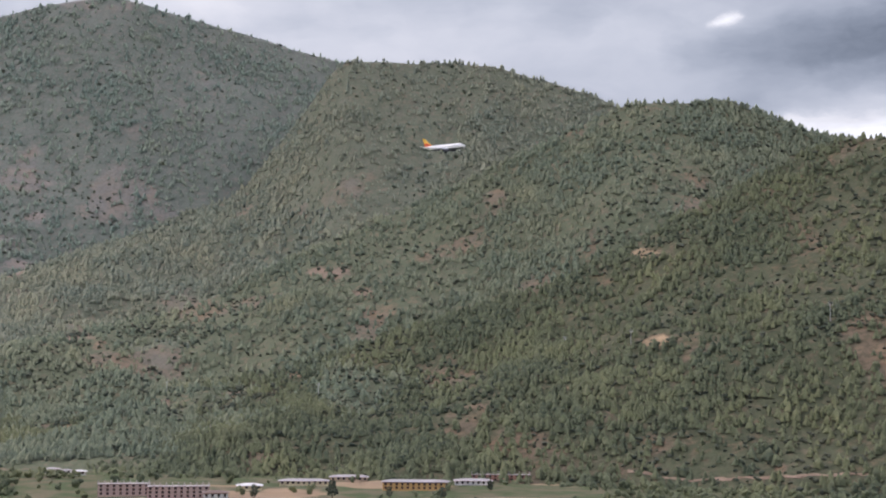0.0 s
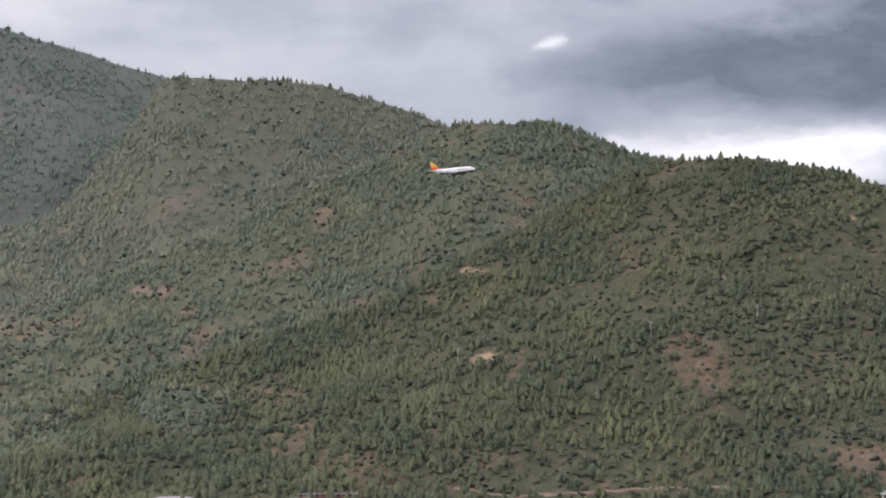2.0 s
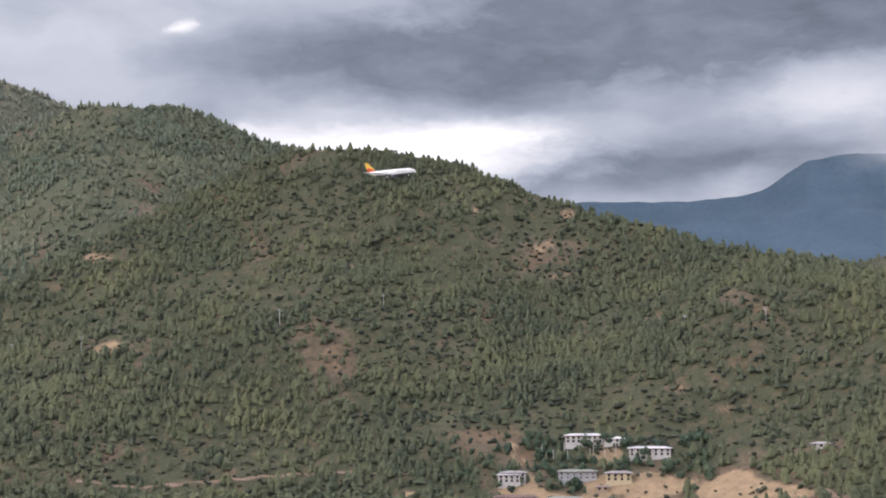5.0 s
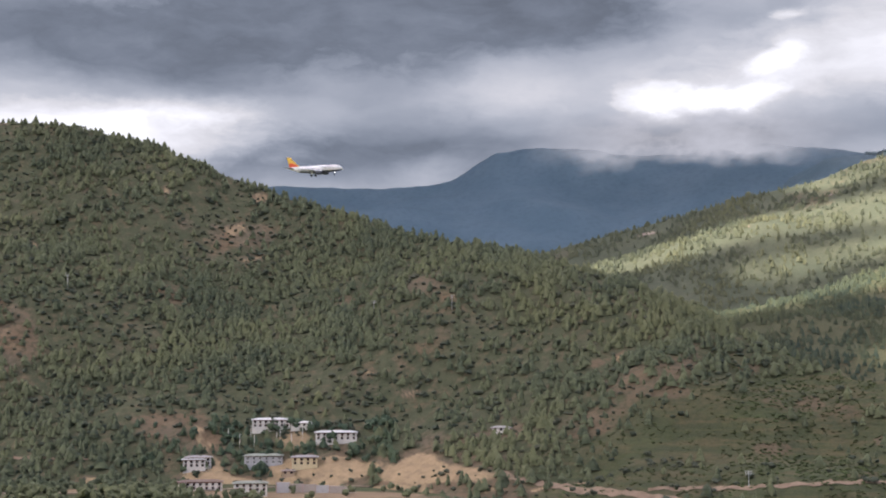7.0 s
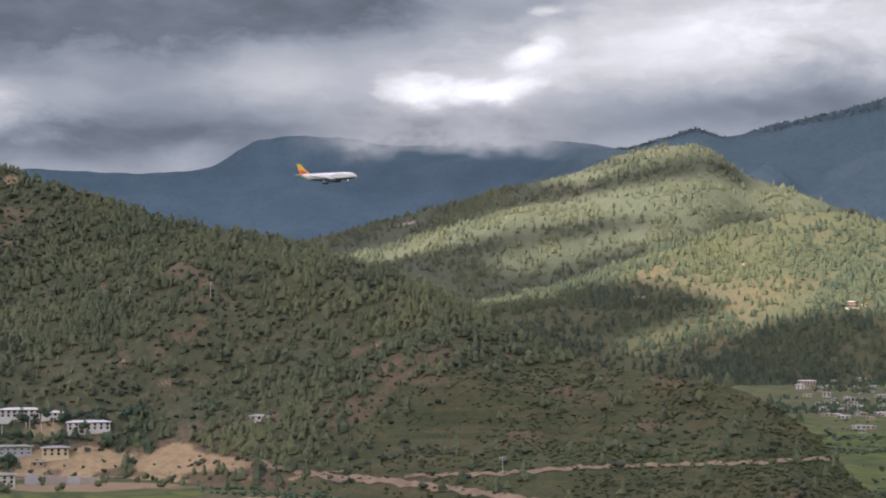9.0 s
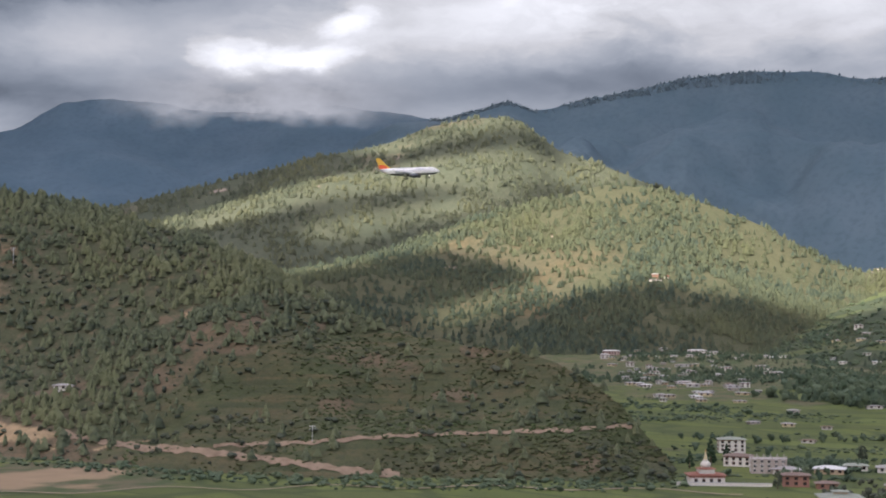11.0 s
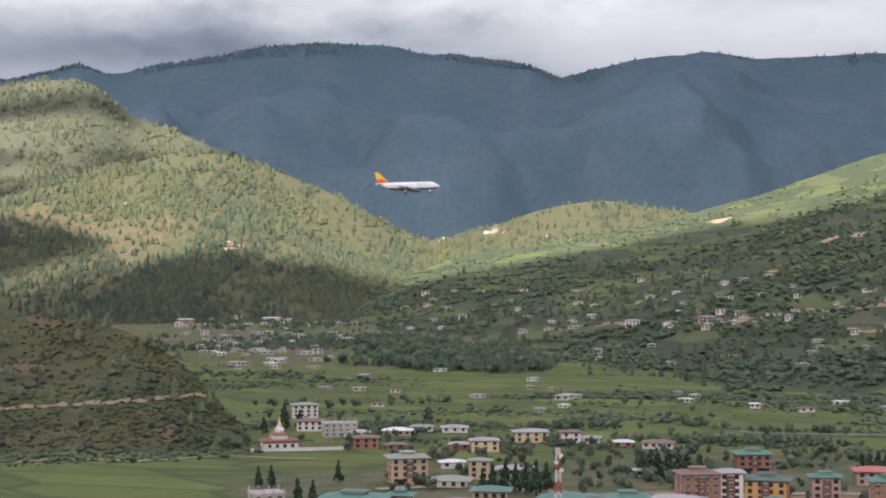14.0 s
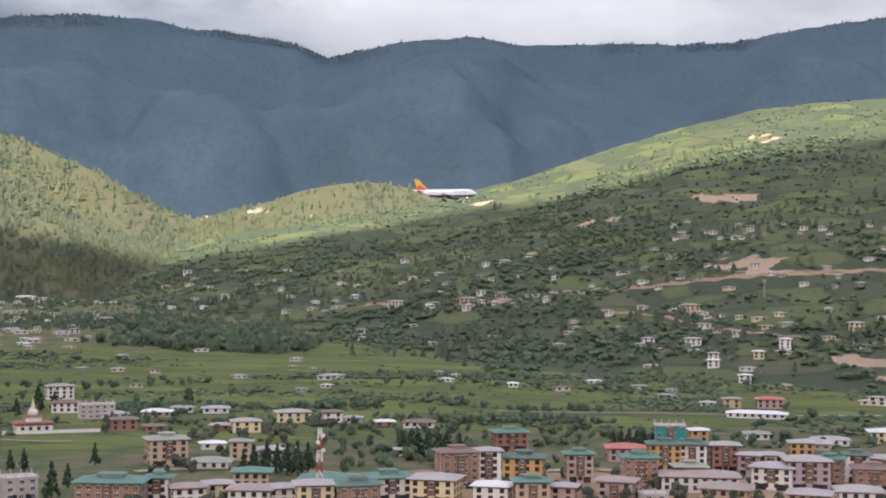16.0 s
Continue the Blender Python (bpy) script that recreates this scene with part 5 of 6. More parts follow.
def hip_roof(w, d, rise, eave=1.3, thick=0.22):
    bm = bmesh.new()
    a, b = w / 2 + eave, d / 2 + eave
    run = max(0.3, a - b)
    if a >= b:
        tops = ((-run, 0), (run, 0))
    else:
        tops = ((0, -(b - a)), (0, b - a))
    low = [bm.verts.new((sx * a, sy * b, 0)) for sx, sy in ((-1, -1), (1, -1), (1, 1), (-1, 1))]
    mid = [bm.verts.new((v.co.x, v.co.y, thick)) for v in low]
    t = [bm.verts.new((x, y, thick + rise)) for x, y in tops]
    bm.faces.new(low[::-1])
    for i in range(4):
        bm.faces.new((low[i], low[(i + 1) % 4], mid[(i + 1) % 4], mid[i]))
    if a >= b:
        for f in ((mid[0], mid[1], t[1], t[0]), (mid[1], mid[2], t[1]), (mid[2], mid[3], t[0], t[1]), (mid[3], mid[0], t[0])):
            bm.faces.new(f)
    else:
        for f in ((mid[0], mid[1], t[0]), (mid[1], mid[2], t[1], t[0]), (mid[2], mid[3], t[1]), (mid[3], mid[0], t[0], t[1])):
            bm.faces.new(f)
    return bm


NUMBER = {1: "single-storey", 2: "two-storey", 3: "three-storey", 4: "four-storey", 5: "five-storey"}


def building(m, wide, deep, storeys, wall, roof, name="house", detail=2, group="", base=2.0):
    """A house at the pose m, its front to -y: walls, cornices, windows, a bay, balconies, a roof with a raised lantern."""
    stuff, wall_word = WALLS[wall]
    cover, roof_word = ROOFS[roof]
    kind = "apartment block" if storeys > 3 else "house" if storeys > 1 else "building"
    ob = tagged(new(name), f"{NUMBER[storeys]} {wall_word} {kind} with a {roof_word}", "building", group)
    ob.matrix_world = m
    tall = 2.65 if detail == 2 else 2.5
    high = storeys * tall + 0.3
    a, b = wide / 2, deep / 2
    part("wall", box(bmesh.new(), -a, a, -b, b, -base, high), stuff, ob)
    frame_kind = "white" if wall in ("terracotta", "concrete", "net", "grey") else "timber"
    for k in range(1, storeys + 1):
        if detail < 2 and k < storeys:
            continue
        bm = box(bmesh.new(), -a - 0.14, a + 0.14, -b - 0.14, b + 0.14, k * tall + 0.02, k * tall + 0.3)
        part("cornice", bm, TIMBER if k == storeys and wall != "concrete" else stuff, ob)
    every = 3.3 if detail == 2 else 3.8
    n, s = max(2, int(wide / every)), max(1, int(deep / (every + 1.2)))
    for k in range(storeys):
        z = k * tall + 1.05
        for i in range(n):
            if wall == "net" and (i + k) % 2:
                continue
            w = new("window", WINDOWS[frame_kind])
            w.parent, w.location = ob, (-a + wide * (i + 0.5) / n, -b, z)
        for side in (1, -1):
            for i in range(s):
                w = new("window", WINDOWS[frame_kind])
                w.parent, w.location, w.rotation_euler = ob, (side * a, -b + deep * (i + 0.5) / s, z), (0, 0, side * math.pi / 2)
    if detail == 2 and storeys >= 3:
        bm = box(bmesh.new(), -1.6, 1.6, -b - 0.75, -b + 0.1, tall + 0.3, high - 0.6)
        bay = part("bay_window", bm, TIMBER if wall != "concrete" else stuff, ob, "carved timber bay over the entrance")
        for k in range(1, storeys):
            w = new("bay_pane", WINDOWS["white"])
            w.parent, w.location = bay, (0, -b - 0.76, k * tall + 1.05)
        if wall in ("terracotta", "pink", "mauve", "brick"):
            for k in range(1, storeys):
                for x in (-a * 0.62, a * 0.62):
                    bm = box(bmesh.new(), x - 1.5, x + 1.5, -b - 1.2, -b, k * tall - 0.05, k * tall + 0.12)
                    box(bm, x - 1.5, x + 1.5, -b - 1.2, -b - 1.1, k * tall + 0.12, k * tall + 1.0)
                    for e in (-1.5, 1.42):
                        box(bm, x + e, x + e + 0.08, -b - 1.2, -b, k * tall + 0.12, k * tall + 1.0)
                    part("balcony", bm, stuff, ob)
        for x in (-a * 0.8, a * 0.25):
            part("shopfront", box(bmesh.new(), x, x + a * 0.55, -b - 0.06, -b + 0.1, 0, 2.4), PANE, ob, "dark shop opening")
    if roof == "flat":
        bm = box(bmesh.new(), -a - 0.4, a + 0.4, -b - 0.4, b + 0.4, high, high + 0.3)
        slab = part("roof", bm, cover, ob)
        for i in range(n + 1):
            for y in (-b + 0.3, b - 0.3):
                x = -a + 0.3 + (wide - 0.6) * i / n
                part("column", box(bmesh.new(), x - 0.2, x + 0.2, y - 0.2, y + 0.2, high + 0.3, high + 2.0), cover, slab)
    else:
        top = part("roof", hip_roof(wide, deep, 0.1 * min(wide, deep) + 0.4, 1.4 if detail == 2 else 1.1), cover, ob)
        top.location = (0, 0, high + (0.35 if storeys > 1 else 0.0))
        if storeys > 1:
            part("attic", box(bmesh.new(), -a + 0.6, a - 0.6, -b + 0.6, b - 0.6, high, high + 0.5), TIMBER, ob)
        if detail == 2 and storeys >= 3 and roof in ("green", "darkgreen", "moss", "brown"):
            lw, ld, lz = wide * 0.36, deep * 0.36, 0.1 * min(wide, deep) + 0.1
            lantern = part("lantern", box(bmesh.new(), -lw / 2, lw / 2, -ld / 2, ld / 2, lz * 0.3, lz + 0.7), WALLS["tan"][0], top, "raised roof lantern")
            part("lantern_roof", hip_roof(lw, ld, 0.6, 0.8), cover, lantern).location = (0, 0, lz + 0.7)
    return ob


def facing(at, az, turn):
    return Matrix.Translation(at) @ pose(0, 0, 0, 0, 0, turn - az)


def town(az, r, wide, storeys, wall, roof, turn):
    if r < 556 and storeys > 2:
        storeys -= 1 if storeys < 5 else 2
    building(facing(on_ground(az, r + 6), az, turn), wide * 0.9, max(8.0, min(15.0, wide * 0.75)), storeys, wall, roof, "town_building", 2, "buildings of the town")


def house(az, r, wide, storeys, wall, roof, turn):
    building(facing(on_ground(az, r + 4), az, turn), wide, max(6.0, min(11.0, wide * 0.7)), storeys, wall, roof, "house", 1, "houses in the valley")


def slope_house(hill, az, el, wide, storeys, wall, roof, turn=0):
    at, v = hill.spot(az, el)
    if v < 0.03:
        at = on_ground(az, min(-EYE / el, float(np.interp(az, hill.foot[:, 0], hill.foot[:, 1])) - 6))
    building(facing(at, az, turn), wide, max(5.0, min(9.0, wide * 0.6)), storeys, wall, roof, "hillside_house", 1, "houses on the slopes", 4.0)


town(59.71, 545, 13.2, 4, "concrete", "flat", 12)
town(63.16, 528, 25.7, 5, "terracotta", "green", -14)
town(64.91, 534, 9.5, 5, "white", "green", -14)
town(65.17, 633, 17.8, 4, "tan", "moss", 10)
town(66.88, 621, 17.5, 1, "white", "moss", -8)
town(65.99, 528, 12.8, 3, "white", "rust", 10)
town(67.14, 535, 10.3, 3, "cream", "grey", 6)
town(68.44, 522, 16.5, 3, "white", "rust", -10)
town(69.61, 525, 12.8, 3, "white", "grey", 8)
town(68.46, 566, 14.9, 2, "tan", "green", -6)
town(73.72, 533, 16.9, 4, "white", "green", 14)
town(72.51, 514, 16.3, 4, "terracotta", "darkgreen", 10)
town(71.33, 548, 20.1, 3, "ochre", "green", -8)
town(70.86, 515, 14.3, 4, "cream", "grey", 6)
town(75.60, 529, 18.0, 4, "cream", "grey", -14)
town(76.40, 563, 16.3, 5, "terracotta", "brown", 16)
town(77.60, 567, 10.5, 5, "white", "grey", 8)
town(79.03, 571, 17.2, 4, "ochre", "darkgreen", -6)
town(78.46, 681, 16.6, 3, "brick", "green", 12)
town(79.33, 526, 13.6, 4, "tan", "green", 6)
town(80.57, 533, 10.3, 3, "pink", "grey", -8)
town(81.16, 583, 11.7, 4, "pink", "green", 8)
town(77.83, 531, 14.1, 2, "white", "white", -10)
town(84.44, 624, 14.9, 4, "ochre", "darkgreen", 6)
town(85.57, 627, 13.3, 4, "white", "darkgreen", -6)
town(86.74, 627, 12.3, 4, "brick", "grey", 6)
town(83.48, 578, 14.9, 4, "terracotta", "green", 10)
town(82.64, 532, 14.6, 4, "pink", "rust", -10)
town(82.97, 654, 17.9, 2, "pink", "red", 6)
town(84.65, 704, 15.8, 4, "net", "flat", 4)
town(85.75, 733, 9.3, 2, "ochre", "white", 8)
town(88.63, 584, 17.4, 3, "white", "grey", -12)
town(89.79, 587, 18.1, 4, "mauve", "grey", 10)
town(88.43, 618, 11.0, 3, "cream", "grey", 6)
town(90.65, 593, 11.2, 4, "terracotta", "green", -6)
town(91.63, 609, 10.1, 4, "white", "darkgreen", 8)
town(92.58, 622, 13.0, 3, "cream", "grey", -8)
town(92.21, 590, 15.9, 3, "terracotta", "brown", 8)
town(89.59, 689, 11.7, 2, "ochre", "grey", 6)
town(90.10, 716, 16.9, 1, "concrete", "grey", -6)
town(87.94, 750, 12.5, 1, "white", "moss", 8)
town(85.78, 571, 32.2, 2, "white", "rust", 4)
town(87.70, 616, 9.3, 3, "mauve", "grey", -10)
town(92.59, 755, 15.2, 2, "cream", "white", 8)
town(85.41, 576, 13.3, 3, "white", "moss", 12)
town(86.80, 542, 18.8, 3, "tan", "rust", -8)
town(93.73, 583, 13.5, 4, "pink", "grey", 6)
town(84.02, 524, 10.1, 3, "concrete", "flat", 14)
town(89.91, 537, 15.6, 3, "tan", "grey", -6)
town(91.71, 549, 17.0, 3, "white", "grey", 8)
house(61.17, 952, 16.5, 3, "white", "moss", 8)
house(61.43, 866, 15.4, 2, "white", "brown", -8)
house(62.54, 832, 19.3, 3, "concrete", "flat", 6)
house(63.22, 827, 14.4, 1, "white", "grey", 0)
house(63.55, 771, 13.1, 2, "brick", "brown", 4)
house(64.81, 836, 15.8, 1, "tan", "white", -6)
house(65.73, 857, 12.6, 1, "white", "moss", 8)
house(67.03, 852, 14.8, 1, "white", "grey", 0)
house(68.19, 757, 14.3, 2, "cream", "grey", 6)
house(67.26, 765, 10.9, 1, "brick", "grey", -8)
house(69.99, 798, 18.2, 2, "cream", "grey", 8)
house(66.92, 689, 10.9, 1, "white", "white", 6)
house(68.02, 648, 9.3, 3, "tan", "moss", -8)
house(69.35, 662, 17.6, 1, "tan", "grey", 6)
house(74.92, 775, 15.9, 1, "white", "brown", -4)
house(73.55, 776, 10.5, 1, "brick", "white", 4)
house(71.53, 795, 10.7, 2, "white", "brown", 8)
house(78.59, 1030, 6.8, 1, "white", "white", 0)
house(64.70, 764, 10.3, 1, "brick", "brown", 8)
house(72.35, 793, 9.2, 1, "white", "grey", -6)
house(80.39, 1355, 13.1, 2, "cream", "white", 4)
house(74.40, 658, 8.9, 1, "white", "grey", 8)
house(87.95, 863, 33.3, 1, "white", "white", -4)
house(88.42, 929, 16.1, 2, "pink", "red", 6)
house(87.00, 922, 10.7, 2, "tan", "rust", 4)
house(86.09, 925, 8.9, 1, "white", "grey", 0)
house(90.67, 737, 17.1, 1, "white", "grey", 5)
house(-12.11, 1011, 34.0, 3, "pink", "flat", 0)
house(-10.07, 990, 40.5, 3, "pink", "flat", 0)
house(-8.66, 964, 15.6, 2, "white", "brown", 0)
house(-7.38, 1042, 16.9, 1, "cream", "white", 0)
house(-5.30, 1071, 35.1, 1, "cream", "grey", 0)
house(-3.56, 1103, 27.7, 1, "tan", "grey", 0)
house(-0.96, 1045, 47.2, 2, "ochre", "grey", 0)
house(2.32, 1103, 43.9, 2, "brick", "flat", 0)
house(1.25, 1080, 27.1, 1, "white", "grey", 0)
house(-14.76, 1169, 11.7, 1, "white", "grey", 0)
house(-14.24, 1156, 7.6, 1, "white", "grey", 0)
house(-13.77, 1149, 9.8, 1, "white", "white", 0)
slope_house(HILL_C, -8.12, -0.052, 14, 3, "concrete", "flat", 0)
slope_house(HILL_C, -8.64, -0.041, 13, 1, "brick", "flat", 0)
slope_house(HILL_D, 26.64, -0.0473, 27.1, 2, "white", "white")
slope_house(HILL_D, 27.81, -0.0463, 15.4, 1, "white", "white")
slope_house(HILL_D, 29.15, -0.0563, 29.2, 2, "white", "white")
slope_house(HILL_D, 35.56, -0.0498, 12.5, 1, "white", "grey")
slope_house(HILL_D, 23.88, -0.0713, 17.5, 2, "white", "grey")
slope_house(HILL_D, 23.72, -0.0732, 15.4, 2, "white", "white")
slope_house(HILL_D, 26.36, -0.0718, 26.3, 2, "grey", "moss")
slope_house(HILL_D, 27.94, -0.0721, 17.5, 2, "cream", "grey")
slope_house(HILL_D, 23.96, -0.0874, 28.4, 2, "white", "brown")
slope_house(HILL_D, 25.87, -0.0917, 20.8, 3, "white", "moss")
slope_house(HILL_D, 27.31, -0.0795, 8.3, 1, "tan", "rust")

slope_house(HILL_F, 56.6, -0.026, 24, 2, "pink", "white")
slope_house(HILL_F, 56.35, -0.043, 11, 2, "white", "white", 10)
slope_house(HILL_F, 58.3, 0.0275, 12, 1, "brick", "white", -8)
slope_house(HILL_F, 58.75, 0.0265, 9, 1, "white", "red", 8)
slope_house(HILL_F, 59.9, -0.039, 26, 2, "white", "white", 6)
slope_house(HILL_F, 60.6, -0.036, 22, 1, "white", "grey", -6)
slope_house(HILL_H, 85.4, -0.0295, 17, 2, "tan", "moss", 5)
slope_house(HILL_H, 84.9, -0.031, 8, 1, "white", "white", 5)
slope_house(HILL_H, 85.5, -0.053, 13, 2, "white", "grey", 12)
slope_house(HILL_H, 86.3, -0.068, 9, 2, "white", "white", 0)
slope_house(HILL_H, 86.3, -0.062, 8, 2, "white", "grey", 0)
slope_house(HILL_H, 89.0, -0.055, 9, 3, "white", "white", -6)
slope_house(HILL_H, 88.0, -0.061, 8, 2, "cream", "white", 6)
slope_house(HILL_H, 87.5, -0.078, 9, 2, "white", "white", -4)
slope_house(HILL_H, 91.6, -0.04, 12, 2, "cream", "grey", 6)
slope_house(HILL_H, 74.0, -0.028, 19, 2, "white", "grey", 4)
slope_house(HILL_H, 75.3, -0.029, 14, 1, "white", "white", -4)
slope_house(HILL_H, 76.8, -0.026, 18, 2, "pink", "rust", 4)

# the long terrace of a village under the sunlit hill, and farms scattered over the slope beside it
def farm_forms():
    made = []
    for wall, roof, wide, storeys in (("white", "grey", 9, 2), ("white", "white", 8, 1), ("cream", "grey", 10, 1), ("white", "brown", 9, 1), ("tan", "moss", 8, 1), ("white", "grey", 12, 1), ("white", "moss", 8, 1), ("grey", "moss", 7, 1), ("concrete", "grey", 10, 1)):
        made.append(building(Matrix(), wide * 0.9, wide * 0.6, storeys, wall, roof, "farmhouse", 1, "farmhouses on the hillside", 2.5))
    return made


forms = farm_forms()


def settle(hill, count, a0, a1, e0, e1, seed):
    pick = random.Random(seed)
    for k in range(count):
        az = pick.uniform(a0, a1)
        el = pick.uniform(e0, e1)
        at, v = hill.spot(az, el)
        if v < 0.04:
            if el > -0.03:
                continue
            lift = (EYE - (18 if el > -0.055 else 4)) / -el
            at = on_ground(az, min(lift, 2050))
        copy_thing(forms[pick.randrange(len(forms))], facing(at, az, pick.uniform(-35, 35)) @ Matrix.Diagonal((pick.uniform(0.7, 1.5), pick.uniform(0.8, 1.1), pick.uniform(0.65, 0.95), 1)))


settle(HILL_F, 44, 56.5, 63.5, -0.048, -0.03, 3)
settle(HILL_F, 30, 57.5, 63.0, -0.052, -0.036, 21)
settle(HILL_F, 16, 57.2, 61.6, -0.046, -0.032, 31)
settle(HILL_F, 12, 57, 66, -0.03, -0.014, 4)
settle(HILL_H, 34, 64, 72, -0.035, -0.004, 5)
settle(HILL_H, 55, 72, 84, -0.055, 0.005, 6)
settle(HILL_H, 58, 84, 94, -0.06, 0.03, 7)
settle(HILL_H, 14, 84.5, 88, 0.018, 0.03, 8)
settle(HILL_H, 10, 75.5, 78.5, -0.032, -0.02, 9)
settle(HILL_H, 16, 62, 76, -0.085, -0.058, 14)
settle(HILL_H, 10, 76, 93, -0.085, -0.066, 15)
settle(HILL_G, 2, 66, 70, 0.033, 0.038, 10)
settle(HILL_F, 2, 57.8, 58.6, 0.022, 0.026, 12)
for one in forms:
    for o in (*[c for p in one.children for c in p.children], *one.children, one):
        bpy.data.objects.remove(o)


# ---- the shrine, the mast, poles and the river ----
SHRINE_RED = plain("shrine_red", (0.26, 0.11, 0.075), 0.7, 0.3, 0.4)
GOLD = plain("gilding", (0.6, 0.42, 0.14), 0.35, 0.5, 0.2)
RED_PAINT = plain("mast_red", (0.34, 0.08, 0.06), 0.6)
STEEL = plain("galvanised_steel", (0.5, 0.5, 0.5), 0.45, 0.5, 0.2, 0.5, 0.6)
STONES = plain("river_stones", (0.26, 0.25, 0.21), 0.9, 0.2, 0.5, 0.05)
DIRT = plain("track_dirt", (0.36, 0.29, 0.21), 0.95, 0.1, 0.4, 0.1)


def build_chorten():
    ob = tagged(new("chorten"), "white stupa with a stepped spire on red-roofed tiers", "stupa")
    ob.matrix_world = facing(on_ground(60.2, 778), 60.2, 10)
    part("base_hall", box(bmesh.new(), -9, 9, -6, 6, -1, 4.2), WALLS["white"][0], ob)
    band = part("red_band", box(bmesh.new(), -9.06, 9.06, -6.06, 6.06, 3.2, 4.3), SHRINE_RED, ob)
    part("lower_roof", hip_roof(18, 12, 1.5, 1.2), SHRINE_RED, ob, "red tiered roof").location = (0, 0, 4.3)
    for x in (-6, -2, 2, 6):
        w = new("window", WINDOWS["timber"])
        w.parent, w.location = ob, (x, -6, 1.1)
    part("upper_tier", box(bmesh.new(), -4, 4, -4, 4, 4.5, 7.4), WALLS["white"][0], ob)
    part("upper_roof", hip_roof(8, 8, 0.9, 0.8), SHRINE_RED, ob).location = (0, 0, 7.4)
    part("dome", rings(bmesh.new(), [(0, 2.3, 2.3, 0), (0.9, 2.7, 2.7, 0), (2.0, 2.6, 2.6, 0), (2.9, 1.7, 1.7, 0)], 20), WALLS["white"][0], ob, "", True).matrix_local = pose(0, 0, 8.2, 90, 0, 0)
    part("harmika", box(bmesh.new(), -1.1, 1.1, -1.1, 1.1, 10.9, 12.1), WALLS["white"][0], ob)
    steps = []
    for k in range(7):
        steps += [(k * 0.6, 1.1 - 0.13 * k, 1.1 - 0.13 * k, 0), (k * 0.6 + 0.45, 1.0 - 0.13 * k, 1.0 - 0.13 * k, 0)]
    part("spire", rings(bmesh.new(), steps, 14), WALLS["cream"][0], ob).matrix_local = pose(0, 0, 12.1, 90, 0, 0)
    bm = bmesh.new()
    bmesh.ops.create_cone(bm, cap_ends=True, segments=10, radius1=0.35, radius2=0.02, depth=1.6, matrix=Matrix.Translation((0, 0, 16.9)))
    part("finial", bm, GOLD, ob)
    wall = tagged(new("compound_wall"), "long low whitewashed wall round the stupa", "wall")
    wall.matrix_world = facing(on_ground(60.9, 766), 60.9, 4)
    part("wall", box(bmesh.new(), -24, 24, -0.3, 0.3, -1, 1.5), WALLS["white"][0], wall)
    part("coping", box(bmesh.new(), -24.1, 24.1, -0.5, 0.5, 1.5, 1.75), WALLS["grey"][0], wall)


# The rings above run along y; a quarter turn stands them up.
build_chorten()


def build_retaining_wall():
    """A concrete wall in bays between buttresses, below the houses on the cut slope."""
    ob = tagged(new("retaining_wall"), "bare grey concrete retaining wall with buttresses below hillside houses", "wall")
    ob.matrix_world = facing(on_ground(28.4, 952), 28.4, -6)
    for k in range(6):
        x = -25.5 + 8.5 * k
        high = 6.4 - 0.5 * k
        part("panel", box(bmesh.new(), x, x + 7.9, -0.3, 0.6, -1, high), WALLS["concrete" if k % 3 else "grey"][0], ob)
        part("buttress", box(bmesh.new(), x - 0.6, x, -0.7, 0.6, -1, high + 0.5), WALLS["concrete"][0] if k % 2 else WALLS["pink"][0], ob)
    part("coping", box(bmesh.new(), -26.2, -17.5, -0.4, 0.7, 6.5, 6.8), WALLS["grey"][0], ob)


build_retaining_wall()


def build_mast():
    ob = tagged(new("radio_mast"), "red and white banded lattice radio mast with dish drums", "mast")
    ob.matrix_world = facing(on_ground(71.05, 548), 71.05, 12)
    tall, bands = 25.0, 6
    for k in range(bands):
        stuff = RED_PAINT if k % 2 == 0 else WALLS["white"][0]
        bm = bmesh.new()
        z0, z1 = tall * k / bands, tall * (k + 1) / bands
        w0, w1 = 1.3 - 0.7 * k / bands, 1.3 - 0.7 * (k + 1) / bands

        def rod(p, q, r):
            d = Vector(q) - Vector(p)
            bmesh.ops.create_cone(bm, cap_ends=True, segments=6, radius1=r, radius2=r, depth=d.length, matrix=Matrix.Translation((Vector(p) + Vector(q)) / 2) @ d.to_track_quat("Z", "Y").to_matrix().to_4x4())

        corners = ((-1, -1), (1, -1), (1, 1), (-1, 1))
        for i, (x, y) in enumerate(corners):
            u, v = corners[(i + 1) % 4]
            rod((x * w0, y * w0, z0), (x * w1, y * w1, z1), 0.14)
            rod((x * w0, y * w0, z0), (u * w1, v * w1, z1), 0.08)
            rod((u * w0, v * w0, z0), (x * w1, y * w1, z1), 0.08)
            rod((x * w1, y * w1, z1), (u * w1, v * w1, z1), 0.08)
        part("lattice_section", bm, stuff, ob, "red painted section" if k % 2 == 0 else "white painted section")
    for z, x in ((20, -0.9), (22.5, 0.9), (17, 1.1)):
        part("dish", tube(0.8, 0.6, "Y", 16, (x, -1.3, z)), WALLS["white"][0], ob, "white dish drum")


build_mast()


